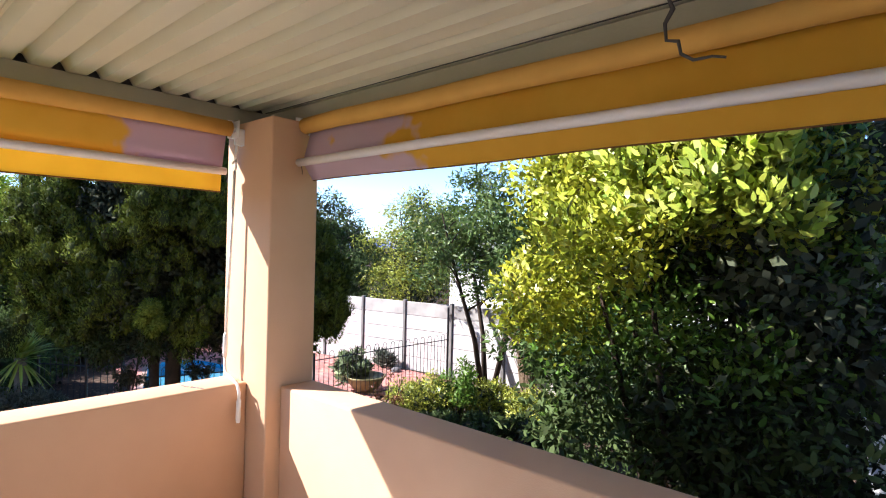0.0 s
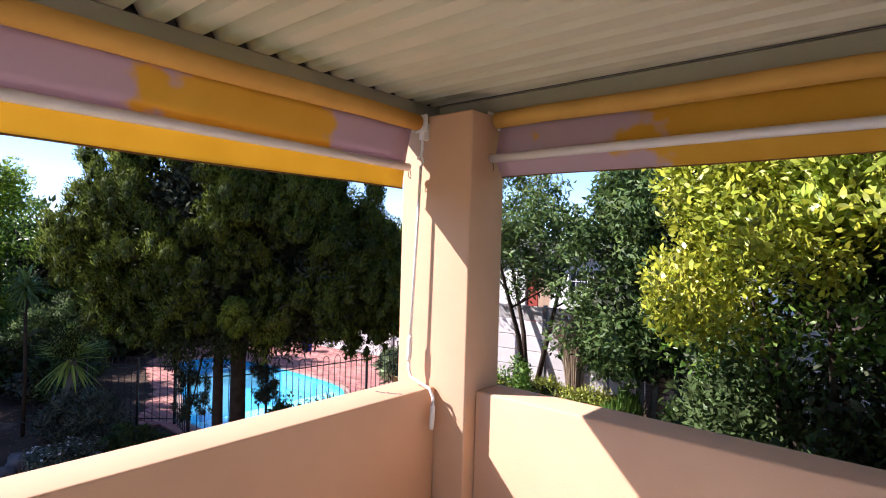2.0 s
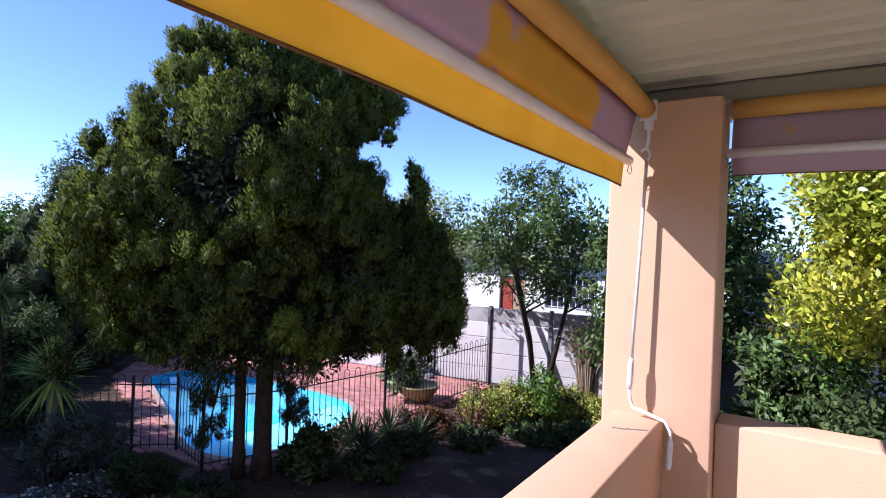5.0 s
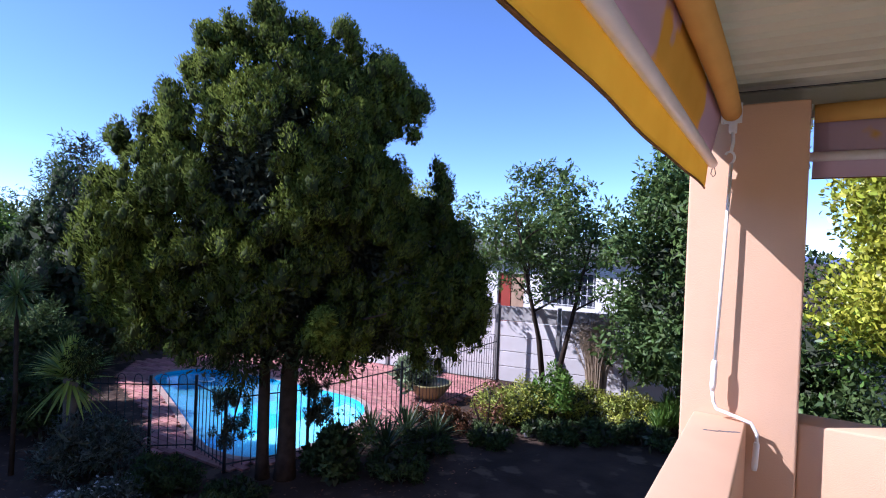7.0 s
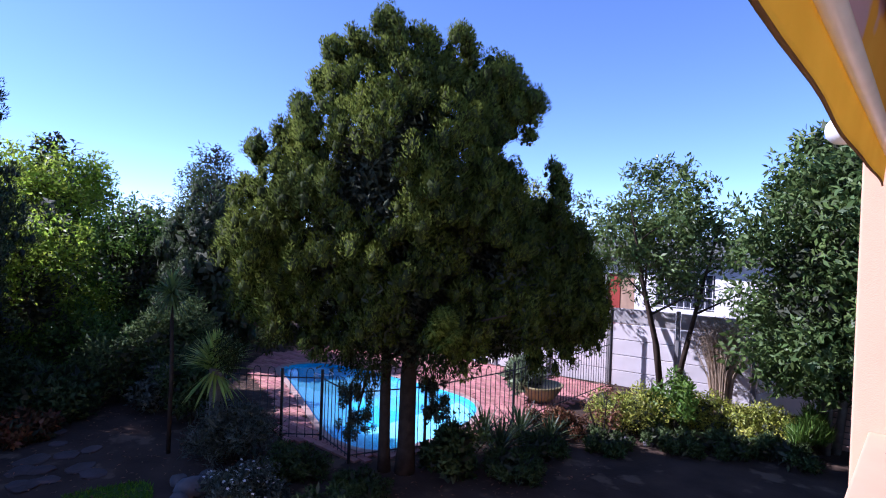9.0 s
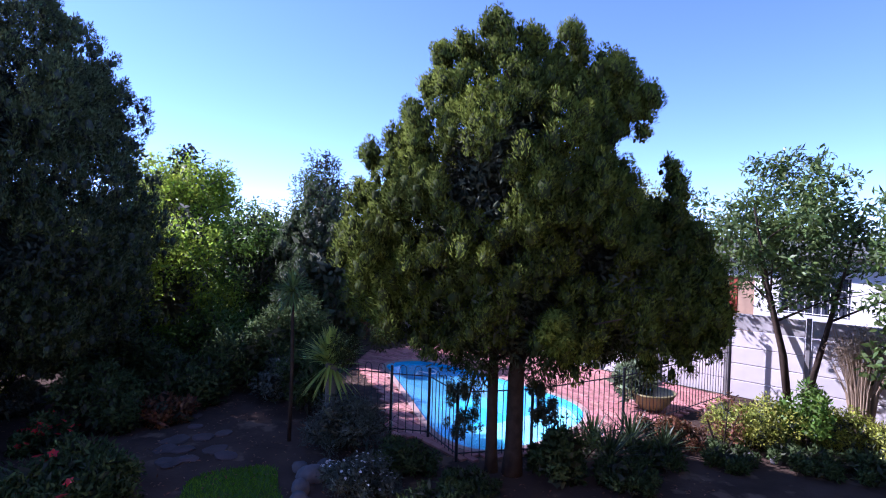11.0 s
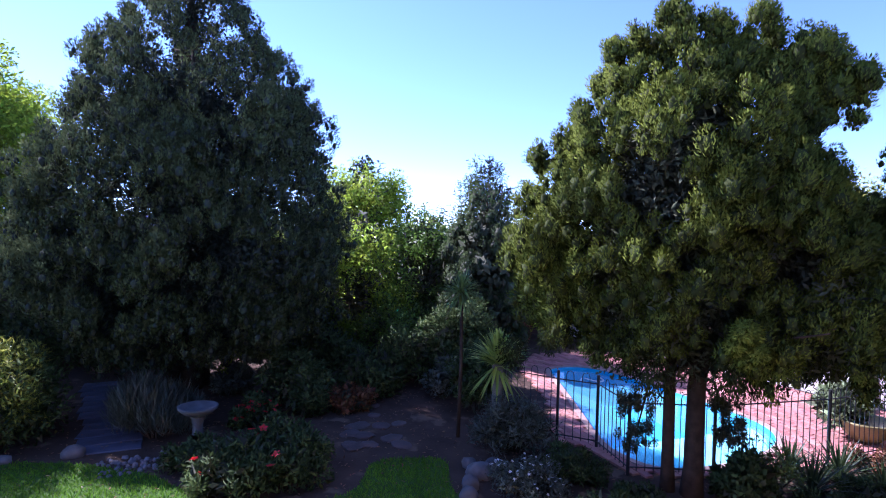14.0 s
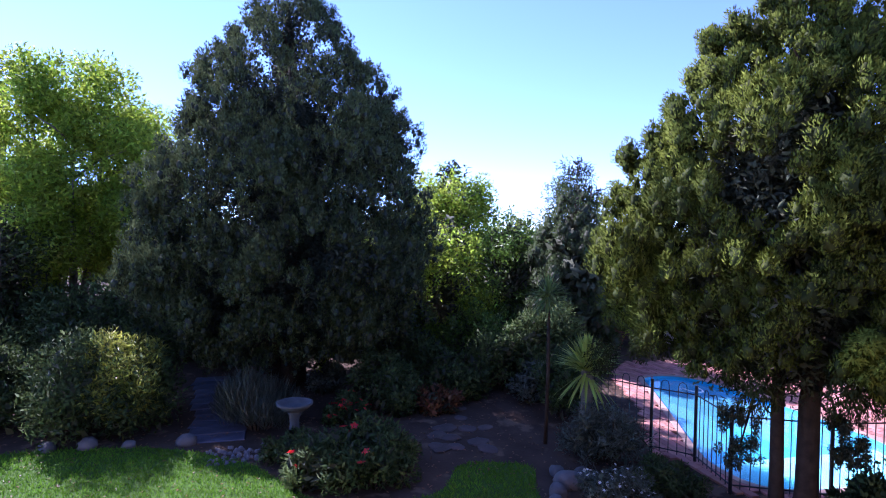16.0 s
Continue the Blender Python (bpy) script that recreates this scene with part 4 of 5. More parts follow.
def golden_shrub():
    t = thing("golden_shrub", "large golden-green evergreen shrub beside the veranda", "shrub", (-1.24, 4.32, GROUND))
    for k in range(7):
        a = k * 0.9
        part("trunk", tube([(0.15 * math.cos(a), 0.15 * math.sin(a), -0.1), (0.4 * math.cos(a), 0.35 * math.sin(a), 1.2), (0.8 * math.cos(a), 0.6 * math.sin(a), 2.7)], [0.05, 0.035, 0.012], 7), BARK, t, "", True)
    zs = [0.05, 0.6, 1.5, 2.6, 3.6, 4.3, 4.7]
    rs = [0.7, 0.9, 0.95, 1.0, 1.0, 0.85, 0.4]
    c, r = envelope_clumps((-0.2, 0), zs, rs, 260, 0.24, 0.2, 0.72)
    more, rm = envelope_clumps((0.18, -0.25), [0.05, 0.8, 1.6, 2.4, 3.2, 3.7], [0.6, 0.7, 0.72, 0.68, 0.62, 0.4], 150, 0.24, 0.24, 0.7)
    lean_ = c[:, 0] + 0.35 * np.sin(c[:, 2] * 2.3 + c[:, 1] * 2)
    crest, rcrest = envelope_clumps((-0.2, 0), [2.7, 3.4, 4.2, 4.6], [1.0, 1.05, 0.85, 0.3], 90, 0.23, 0.14, 0.6)
    c, r, lean_ = np.concatenate([c, crest]), np.concatenate([r, rcrest]), np.concatenate([lean_, crest[:, 0]])
    # leaf colours follow sun and shade: golden up high, duller green below
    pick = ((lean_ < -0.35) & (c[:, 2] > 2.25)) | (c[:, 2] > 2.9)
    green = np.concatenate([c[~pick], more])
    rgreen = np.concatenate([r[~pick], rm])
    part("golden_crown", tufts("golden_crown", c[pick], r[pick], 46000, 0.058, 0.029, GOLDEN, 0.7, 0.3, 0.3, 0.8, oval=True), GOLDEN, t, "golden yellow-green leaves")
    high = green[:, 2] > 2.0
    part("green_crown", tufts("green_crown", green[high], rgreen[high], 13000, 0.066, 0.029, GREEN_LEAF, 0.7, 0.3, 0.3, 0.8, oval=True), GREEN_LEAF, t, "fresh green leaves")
    # same leaves lower down, their shade put into the darker green
    part("low_crown", tufts("low_crown", green[~high], rgreen[~high], 15000, 0.072, 0.030, SHRUB, 0.7, 0.1, 0.2, 0.8, oval=True), SHRUB, t, "green leaves darkened for the roof's shade")
    # bright leaves put where sun strikes the upper front
    tips = np.stack([rng.uniform(-0.35, 0.68, 90), rng.uniform(-1.1, -0.8, 90), rng.uniform(3.0, 3.9, 90)], 1)
    rt = rng.uniform(0.07, 0.17, 90)
    part("young_growth", tufts("young_growth", tips, rt, 8000, 0.08, 0.036, SUNLIT_LEAF, 0.7, 0.6, 0.3, 0.7, oval=True), LIME, t, "lime leaves brightened as if sunlit")
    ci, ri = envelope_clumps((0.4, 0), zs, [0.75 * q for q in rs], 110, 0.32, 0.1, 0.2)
    part("inner_crown", tufts("inner_crown", ci, ri, 22000, 0.09, 0.05, INNER_SHADE, 0.3, 0, 0.1, 0.9), INNER_SHADE, t, "inner foliage darkened for crown shade")


golden_shrub()

broadleaf("ash_tree", "tall bright green deciduous tree at the garden edge", (-17.8, -7.0, GROUND), 6.2, [1.8, 2.9, 4.2, 5.5, 6.3, 6.9], [1.2, 2.0, 2.2, 1.95, 1.2, 0.3], LIME, 170, 0.44, 78000, 0.12, 0.046, 0.11, rough=0.4, shell=0.4)
broadleaf("ash_tree", "bright green deciduous tree beyond the garden", (-19.0, 2.4, GROUND), 4.8, [1.0, 2.0, 3.2, 4.2, 4.9], [1.3, 1.8, 1.7, 1.2, 0.4], LIME, 140, 0.36, 26000, 0.11, 0.045, 0.09, core=INNER_SHADE)
broadleaf("pepper_tree", "soft blue-green feathery tree beyond the pool", (-18.2, 6.0, GROUND), 5.0, [0.8, 1.8, 3.0, 4.2, 5.2], [1.5, 1.7, 1.35, 0.85, 0.2], SHRUB, 150, 0.34, 20000, 0.13, 0.03, 0.1, core=INNER_SHADE)
conifer_small = thing("cypress_tree", "small dark green cypress beyond the pool", "tree", (-14.9, 4.35, GROUND))
part("trunk", tube([(0, 0, -0.1), (0.03, 0.02, 1.9), (0, 0, 3.7)], [0.11, 0.08, 0.015], 8), BARK, conifer_small, "", True)
c, r = envelope_clumps((0, 0), [0.2, 0.9, 2.0, 3.0, 3.9], [0.6, 0.95, 0.85, 0.55, 0.1], 150, 0.28, 0.16)
places = plume_places(c, r, (0, 0), 5, (0.35, 0.5))
part("crown", plumes("crown", places, 70000, 0.06, 0.018, CONIFER_MID), CONIFER_MID, conifer_small)
part("dense_foliage", tuft_hearts("dense_foliage", places, INNER_SHADE), INNER_SHADE, conifer_small, "dense tuft hearts darkened as shade between the sprays")
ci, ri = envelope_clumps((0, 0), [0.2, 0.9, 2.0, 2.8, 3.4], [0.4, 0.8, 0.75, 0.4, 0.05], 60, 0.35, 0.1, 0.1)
part("inner_crown", tufts("inner_crown", ci, ri, 5000, 0.22, 0.1, INNER_SHADE, 0.3, 0, 0.1, 0.9), INNER_SHADE, conifer_small, "inner foliage darkened for crown shade")

broadleaf("olive_tree", "yellow-green tree beyond the boundary wall", (-11.5, 11.8, GROUND), 4.4, [1.2, 2.0, 3.0, 3.9, 4.5], [1.0, 1.5, 1.5, 1.0, 0.3], OLIVE_YELLOW, 120, 0.32, 14000, 0.09, 0.035, 0.07, core=INNER_SHADE)
broadleaf("pine_tree", "dark green tree beyond the boundary wall", (-14.5, 10.8, GROUND), 4.6, [0.9, 1.8, 2.8, 3.8, 4.6], [1.2, 1.7, 1.6, 1.1, 0.3], SHRUB, 130, 0.34, 16000, 0.1, 0.035, 0.08, core=INNER_SHADE)


def shrub(name, label, place, rx, ry, height, mat, leaves, length, width, clumps=26, category="shrub", lift=0.25, core=True, flowers=None, group="", stems=True):
    """A low bush: stems, clumped leaves and, if any, flowers on its top."""
    t = thing(name, label, category, (*place, GROUND), group)
    a = rng.uniform(0, 2 * math.pi, clumps)
    q = np.sqrt(rng.random(clumps)) * 0.8
    dome = np.sqrt(np.clip(1 - q ** 2, 0.1, 1))
    z = height * dome * rng.uniform(0.25, 0.82, clumps)
    c = np.stack([rx * q * np.cos(a), ry * q * np.sin(a), z], 1)
    rad = 0.32 * min(rx, ry, height * 0.8) * rng.uniform(0.7, 1.3, clumps)
    c[:, 2] = np.maximum(c[:, 2], rad * 0.6)
    part("leaves", tufts("leaves", c, rad, leaves, length, width, mat, 0.6, lift, 0.15, 0.8), mat, t)
    if stems:
        bm = bmesh.new()
        for k in range(min(9, clumps)):
            tube([(c[k][0] * 0.25, c[k][1] * 0.25, -0.04), tuple(c[k] * np.array([0.7, 0.7, 0.6])), tuple(c[k])], [0.014, 0.009, 0.004], 5, bm)
        part("stems", bm, BARK, t)
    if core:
        part("inner_leaves", tufts("inner_leaves", c * np.array([0.75, 0.75, 0.8]), rad, max(120, leaves // 10), length * 2.2, width * 2.4, INNER_SHADE, 0.3, 0, 0.1, 0.9), INNER_SHADE, t, "inner leaves darkened for shade")
    if flowers:
        fm, n, size = flowers
        pick = rng.choice(clumps, n)
        d = unit(n)
        d[:, 2] = np.abs(d[:, 2]) + 0.4
        d /= np.linalg.norm(d, axis=1, keepdims=True)
        p = c[pick] + d * rad[pick][:, None] * 1.05
        petal = leaf_mesh("flower", np.zeros((5, 3)), np.array([(math.cos(k * 1.2566), math.sin(k * 1.2566), 0.3) for k in range(5)]), np.tile((0, 0, 1.0), (5, 1)), np.full(5, size), np.full(5, size * 0.75), fm)
        for q in p:
            part("flower", petal, fm, t, at=pose(*q, rng.uniform(-35, 35), rng.uniform(-35, 35), rng.uniform(0, 72)))
    return t


def rosette(name, label, place, stem, stem_r, leaves, length, width, mat, category="plant", spread=1.0, up=0.35, stem_mat=BARK_GREY, skirt=0):
    """A stem with a head of sword-shaped leaves that arch outwards."""
    t = thing(name, label, category, (*place, GROUND))
    if stem > 0.05:
        part("stem", tube([(0, 0, -0.08), (0.02, 0.01, stem * 0.5), (0, 0, stem)], [stem_r * 1.2, stem_r, stem_r * 0.9], 9), stem_mat, t, "", True)
    bm = bmesh.new()
    for k in range(leaves + skirt):
        a = k * 2.39996
        hang = k >= leaves
        f = (k + 0.5) / leaves if not hang else 0
        el = (-0.9 + 0.5 * rng.random()) if hang else up - 0.6 + 1.65 * (1 - f) * spread
        ln = length * rng.uniform(0.75, 1.1)
        d = Vector((math.cos(a) * math.cos(el), math.sin(a) * math.cos(el), math.sin(el)))
        s = Vector((-math.sin(a), math.cos(a), 0))
        o = Vector((0, 0, max(stem, 0.02) + rng.uniform(-0.08, 0.05) * (stem > 0.05)))
        prev = None
        for j, (u, w) in enumerate(((0.0, 0.7), (0.35, 1.0), (0.7, 0.75), (1.0, 0.06))):
            p = o + d * ln * u + Vector((0, 0, -0.22 * ln * u * u))
            cur = (bm.verts.new(p - s * width * w / 2), bm.verts.new(p + Vector((0, 0, -width * 0.22 * w))), bm.verts.new(p + s * width * w / 2))
            if prev:
                bm.faces.new((prev[0], cur[0], cur[1], prev[1]))
                bm.faces.new((prev[1], cur[1], cur[2], prev[2]))
            prev = cur
    part("leaves", bm, mat, t)
    return t


# ---- pool fence ----
fence = thing("pool_fence", "dark steel pool fence with hooped pickets", "fence", (0, 0, GROUND))
LINE = [(-7.74, 8.98), (-7.75, 5.65), (-7.98, 3.95), (-8.40, 3.04), (-9.22, 3.22), (-9.62, 2.86), (-10.3, 2.4)]
HIGH = 0.95
picket = mesh_of("picket", tube([(0, 0, 0.06), (0, 0, HIGH - 0.06)], 0.0058, 6), DARK_STEEL)
postf = mesh_of("post", tube([(0, 0, -0.05), (0, 0, HIGH + 0.04)], 0.021, 8), DARK_STEEL)
hoop = mesh_of("hoop", tube([(-0.05, 0, HIGH - 0.07), (-0.05, 0, HIGH - 0.01), (-0.035, 0, HIGH + 0.035), (0, 0, HIGH + 0.05), (0.035, 0, HIGH + 0.035), (0.05, 0, HIGH - 0.01), (0.05, 0, HIGH - 0.07)], 0.0056, 6), DARK_STEEL)
for i, (a, b) in enumerate(zip(LINE, LINE[1:])):
    va, vb = Vector((*a, 0)), Vector((*b, 0))
    d = vb - va
    ang = math.degrees(math.atan2(d.y, d.x))
    part("post", postf, DARK_STEEL, fence, at=pose(*va))
    for z in (0.1, HIGH - 0.08):
        part("rail", tube([va + Vector((0, 0, z)), vb + Vector((0, 0, z))], 0.009, 6), DARK_STEEL, fence)
    n = max(2, int(d.length / 0.1))
    for k in range(1, n):
        p = va + d * (k / n)
        part("picket", picket, DARK_STEEL, fence, at=pose(p.x, p.y, 0))
        if k % 2 == 1 and k + 1 < n:
            q = va + d * ((k + 0.5) / n)
            part("hoop", hoop, DARK_STEEL, fence, at=pose(q.x, q.y, 0, 0, 0, ang))
part("post", postf, DARK_STEEL, fence, at=pose(*LINE[-1], 0))
part("tall_post", tube([(-7.74, 8.98, -0.05), (-7.74, 8.98, 1.55)], 0.024, 8), DARK_STEEL, fence, "tall post beside the wall")

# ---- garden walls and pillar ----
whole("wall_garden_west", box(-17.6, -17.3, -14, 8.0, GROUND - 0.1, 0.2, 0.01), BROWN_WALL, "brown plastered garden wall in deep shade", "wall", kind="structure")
pillar = thing("brick_pillar", "low pale brick wall end with raked joints at the bed's end", "pillar", (-3.88, 8.6, GROUND), kind="structure")
course = mesh_of("brick_course", box(-0.3, 1.7, -0.3, 0.3, 0.008, 0.082, 0.006, 1), COPING)
for k in range(15):
    part("brick_course", course, COPING, pillar, at=pose(0, 0, 0.09 * k, 0, 0, 6))
part("joint", box(-0.285, 1.685, -0.285, 0.285, -0.05, 1.34), POST_DARK, pillar, "dark mortar")

# ---- planters and ornaments ----
pot = thing("bowl_planter", "wide ochre bowl planter on the brick paving", "planter", (-8.17, 7.12, GROUND + 0.03))
part("bowl", lathe([(0.14, 0.0), (0.17, 0.01), (0.27, 0.1), (0.35, 0.22), (0.38, 0.27), (0.39, 0.30), (0.36, 0.30), (0.34, 0.26), (0.0, 0.25)][:-1] + [(0.02, 0.26)], 32), TERRACOTTA, pot, "", True)
shrub("potted_shrub", "grey-green leafy plant growing in the bowl planter", (-8.45, 7.0), 0.34, 0.34, 0.66, POT_LEAF, 2600, 0.11, 0.028, 22, "plant", 0.4).location.z = GROUND + 0.22

for x, y, hh, rr, mt in ((-16.0, 1.6, 3.0, 0.95, LIME), (-16.4, 3.3, 3.3, 1.0, GREEN_LEAF), (-16.6, 6.4, 2.9, 0.9, LIME), (-16.3, 0.1, 2.8, 0.9, LIME), (-15.6, -3.6, 3.0, 1.0, SHRUB), (-16.5, -7.8, 3.2, 1.2, SHRUB)):
    broadleaf("hedge_tree", "leafy evergreen tree along the garden wall", (x, y, GROUND), hh, [0.5, 1.2, 2.0, 2.7, hh + 0.15], [rr * 0.8, rr, rr, rr * 0.7, 0.2], mt, 70, 0.32, 9000, 0.1, 0.042, 0.05, core=INNER_SHADE)

bath = thing("bird_bath", "pale cast-stone bird bath on a pedestal, darkened for shade", "bird bath", (-10.62, -1.72, GROUND))
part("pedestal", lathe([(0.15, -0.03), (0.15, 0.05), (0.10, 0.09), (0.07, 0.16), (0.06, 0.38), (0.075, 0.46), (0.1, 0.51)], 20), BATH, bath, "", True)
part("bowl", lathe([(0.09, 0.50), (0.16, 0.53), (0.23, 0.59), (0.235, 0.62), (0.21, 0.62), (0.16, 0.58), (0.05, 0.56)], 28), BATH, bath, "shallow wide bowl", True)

bucket = thing("blue_tub", "blue plastic tub on the far pool paving", "tub", (-12.4, 7.9, GROUND + 0.03))
part("body", lathe([(0.10, 0.0), (0.14, 0.28), (0.15, 0.3), (0.13, 0.3), (0.09, 0.02)], 20), BLUE, bucket, "", True)
part("rim", lathe([(0.15, 0.29), (0.16, 0.295), (0.16, 0.315), (0.145, 0.315)], 20), BLUE, bucket, "", True)

# ---- planting, from the house outwards ----
rosette("yucca", "yucca with a head of bright yellow-green sword leaves", (-10.02, 2.12), 1.05, 0.085, 200, 0.56, 0.042, SPIKE, up=0.9, skirt=20)
rosette("cordyline", "slim-stemmed cordyline with a spiky green head", (-10.2, 1.62), 2.05, 0.024, 90, 0.38, 0.026, SPIKE_DIM, skirt=26, stem_mat=BARK)
shrub("lavender_bush", "dark grey-green lavender bush below the yucca", (-9.45, 2.1), 0.62, 0.55, 0.75, GREY_LEAF, 6000, 0.07, 0.014, 34)
shrub("rosemary_bush", "low dark evergreen bush beside the fence", (-8.6, 2.4), 0.5, 0.4, 0.34, SHRUB, 5000, 0.05, 0.015, 30)
shrub("rosemary_bush", "low dark evergreen bush under the cypress", (-7.6, 2.55), 0.45, 0.4, 0.26, SHRUB, 4000, 0.05, 0.015, 26)
shrub("daisy_bush", "low bush dotted with small white daisies", (-8.3, 1.6), 0.55, 0.5, 0.42, GREY_LEAF, 4500, 0.045, 0.014, 30, flowers=(WHITE_PETAL, 90, 0.02))
shrub("daisy_bush", "dark low bush in the lawn's border", (-7.3, 1.9), 0.5, 0.5, 0.36, SHRUB, 3500, 0.05, 0.016, 26)
shrub("poppy_bed", "low green flower bed with a few red poppies", (-9.75, -0.95), 0.75, 0.8, 0.62, SHRUB, 7000, 0.075, 0.026, 44, "flower bed", flowers=(RED_PETAL, 8, 0.06))
shrub("poppy_bed", "low green flower bed with three red poppies", (-9.5, -1.45), 0.45, 0.45, 0.4, SHRUB, 3000, 0.07, 0.024, 26, "flower bed", flowers=(RED_PETAL, 3, 0.055))
shrub("geranium_bush", "small bush with dark red flowers", (-11.6, -0.95), 0.4, 0.4, 0.42, SHRUB, 2200, 0.06, 0.03, 20, flowers=(RED_PETAL, 34, 0.045))
shrub("round_bush", "rounded grey-green bush in the shade", (-12.2, -0.35), 0.7, 0.65, 1.1, SHRUB, 6000, 0.07, 0.03, 34)
shrub("fountain_grass", "tall dry ornamental grass by the bird bath", (-11.5, -2.25), 0.55, 0.55, 0.9, GREY_LEAF, 5000, 0.22, 0.010, 24, "grass", 1.6, False)
shrub("daisy_bush", "pale silver-leaved bush under the conifer", (-13.3, -1.2), 0.5, 0.4, 0.55, GREY_LEAF, 2600, 0.06, 0.025, 20)
shrub("shade_groundcover", "low dark plants at the foot of the bird bath", (-10.22, -1.72), 0.3, 0.42, 0.42, SHRUB, 2200, 0.06, 0.022, 20)
shrub("lime_sapling", "small lime-green sapling lit by the sun", (-14.2, -1.25), 0.22, 0.22, 1.1, LIME, 700, 0.1, 0.06, 9, lift=0.0, core=False)
shrub("plumbago_shrub", "big arching evergreen shrub by the lawn", (-12.0, -4.4), 1.1, 1.0, 1.45, SHRUB, 15000, 0.08, 0.03, 60)
shrub("plumbago_shrub", "pale yellow-tipped arching shrub by the lawn", (-11.9, -4.15), 0.8, 0.7, 1.62, OLIVE_YELLOW, 6500, 0.085, 0.02, 34, core=False)
shrub("plumbago_shrub", "dark evergreen shrub at the garden's edge", (-12.2, -6.2), 1.0, 1.0, 1.4, SHRUB, 12000, 0.08, 0.032, 50)
for k, (x, y, s, h, mt) in enumerate(((-12.9, 1.0, 0.8, 0.85, SHRUB), (-13.2, 2.2, 0.9, 1.25, SHRUB), (-12.1, 2.35, 0.5, 0.9, GREY_LEAF), (-14.4, 0.4, 0.9, 1.1, SHRUB), (-14.8, 1.9, 1.0, 1.5, GREEN_LEAF), (-15.6, 3.4, 1.0, 1.8, SHRUB), (-16.3, 0.6, 1.0, 1.6, SHRUB), (-16.4, 5.2, 1.1, 2.0, SHRUB), (-16.5, -3.9, 1.2, 2.0, SHRUB), (-15.9, -5.8, 1.2, 2.2, SHRUB), (-16.6, -8.0, 1.3, 2.2, SHRUB), (-11.9, 0.5, 0.35, 0.4, RUST_LEAF), (-14.2, 3.4, 0.7, 1.1, GREEN_LEAF), (-15.3, 4.9, 0.8, 1.3, RUST_LEAF))):
    shrub("border_shrub", "rust-tinged border shrub in the shade" if mt is RUST_LEAF else "leafy evergreen border shrub in the shade", (x, y), s, s, h, mt, int(7000 * s), 0.09, 0.036, int(36 * s) + 8)
shrub("bay_shrub", "tall dark evergreen shrub behind the yucca", (-12.5, 2.75), 0.8, 0.7, 2.0, SHRUB, 13000, 0.08, 0.032, 60)
shrub("bay_shrub", "dark evergreen shrub beside the pool fence", (-11.2, 2.35), 0.5, 0.45, 1.25, SHRUB, 6000, 0.07, 0.028, 36)
# beds before the paving
for k, (x, y, s) in enumerate(((-7.75, 4.95, 0.5), (-7.45, 5.4, 0.55), (-7.3, 4.7, 0.5), (-7.05, 5.55, 0.4))):
    rosette("agapanthus", "clump of dark strap-leaved agapanthus", (x, y), 0.0, 0.02, 70, 0.62 * s / 0.5, 0.028, STRAP, "plant", 0.9, 0.55)
shrub("leafy_perennial", "upright leafy plants before the pool fence", (-7.5, 4.15), 0.42, 0.42, 0.75, BROAD, 700, 0.06, 0.03, 18, core=False)
shrub("leafy_perennial", "upright leafy plants before the pool fence", (-7.35, 3.75), 0.36, 0.36, 0.62, SHRUB, 3200, 0.07, 0.035, 24)
shrub("rust_groundcover", "low rust-red groundcover before the fence", (-7.2, 6.0), 0.55, 0.4, 0.38, RUST_LEAF, 3000, 0.05, 0.02, 26)
shrub("yellow_groundcover", "mounded yellow-green groundcover in the sun", (-6.45, 6.95), 0.75, 0.6, 0.7, OLIVE_YELLOW, 7500, 0.05, 0.02, 40)
shrub("yellow_groundcover", "mounded yellow-green groundcover in the sun", (-5.5, 7.7), 0.75, 0.55, 0.6, OLIVE_YELLOW, 7500, 0.05, 0.02, 40)
shrub("yellow_groundcover", "mounded yellow-green groundcover by the pillar", (-4.8, 7.85), 0.6, 0.5, 0.6, OLIVE_YELLOW, 5200, 0.05, 0.02, 36)
shrub("sunny_shrub", "fresh green upright shrub in the bed", (-6.0, 7.25), 0.42, 0.42, 1.05, GREEN_LEAF, 2200, 0.075, 0.035, 24, core=False)
shrub("viburnum_shrub", "tall dark evergreen shrub behind the golden one", (-2.55, 7.0), 0.65, 0.6, 3.1, LAUREL, 9000, 0.1, 0.045, 60)
shrub("sunny_shrub", "small fresh green shrub before the brick wall", (-3.35, 7.5), 0.35, 0.35, 0.85, GREEN_LEAF, 2600, 0.05, 0.025, 20)
shrub("twiggy_rose", "sparse twiggy rose bush with rusty shoots", (-6.6, 6.25), 0.3, 0.3, 0.95, RUST_LEAF, 500, 0.05, 0.022, 12, core=False)
shrub("grass_tuft", "bright green grass tuft beside the pillar", (-4.35, 7.7), 0.35, 0.3, 0.62, GREEN_LEAF, 2600, 0.2, 0.012, 16, "grass", 1.6, False)
shrub("aloe_clump", "small aloe clump at the foot of the wall", (-9.5, 8.75), 0.4, 0.25, 0.4, GREY_LEAF, 500, 0.2, 0.03, 9, "plant", 0.9, False)
for x, y, sx, h in ((-5.75, 6.55, 0.55, 0.3), (-5.1, 6.85, 0.55, 0.34), (-4.5, 7.1, 0.5, 0.36), (-6.4, 5.9, 0.5, 0.26), (-6.9, 5.0, 0.45, 0.3), (-6.7, 4.2, 0.5, 0.28)):
    shrub("shade_groundcover", "low dark groundcover in the tree's shade", (x, y), sx, 0.42, h, SHRUB, 2600, 0.055, 0.02, 22)
dry = thing("bare_shrub", "leafless shrub of dry brown stems by the wall", "shrub", (-5.75, 9.05, GROUND))
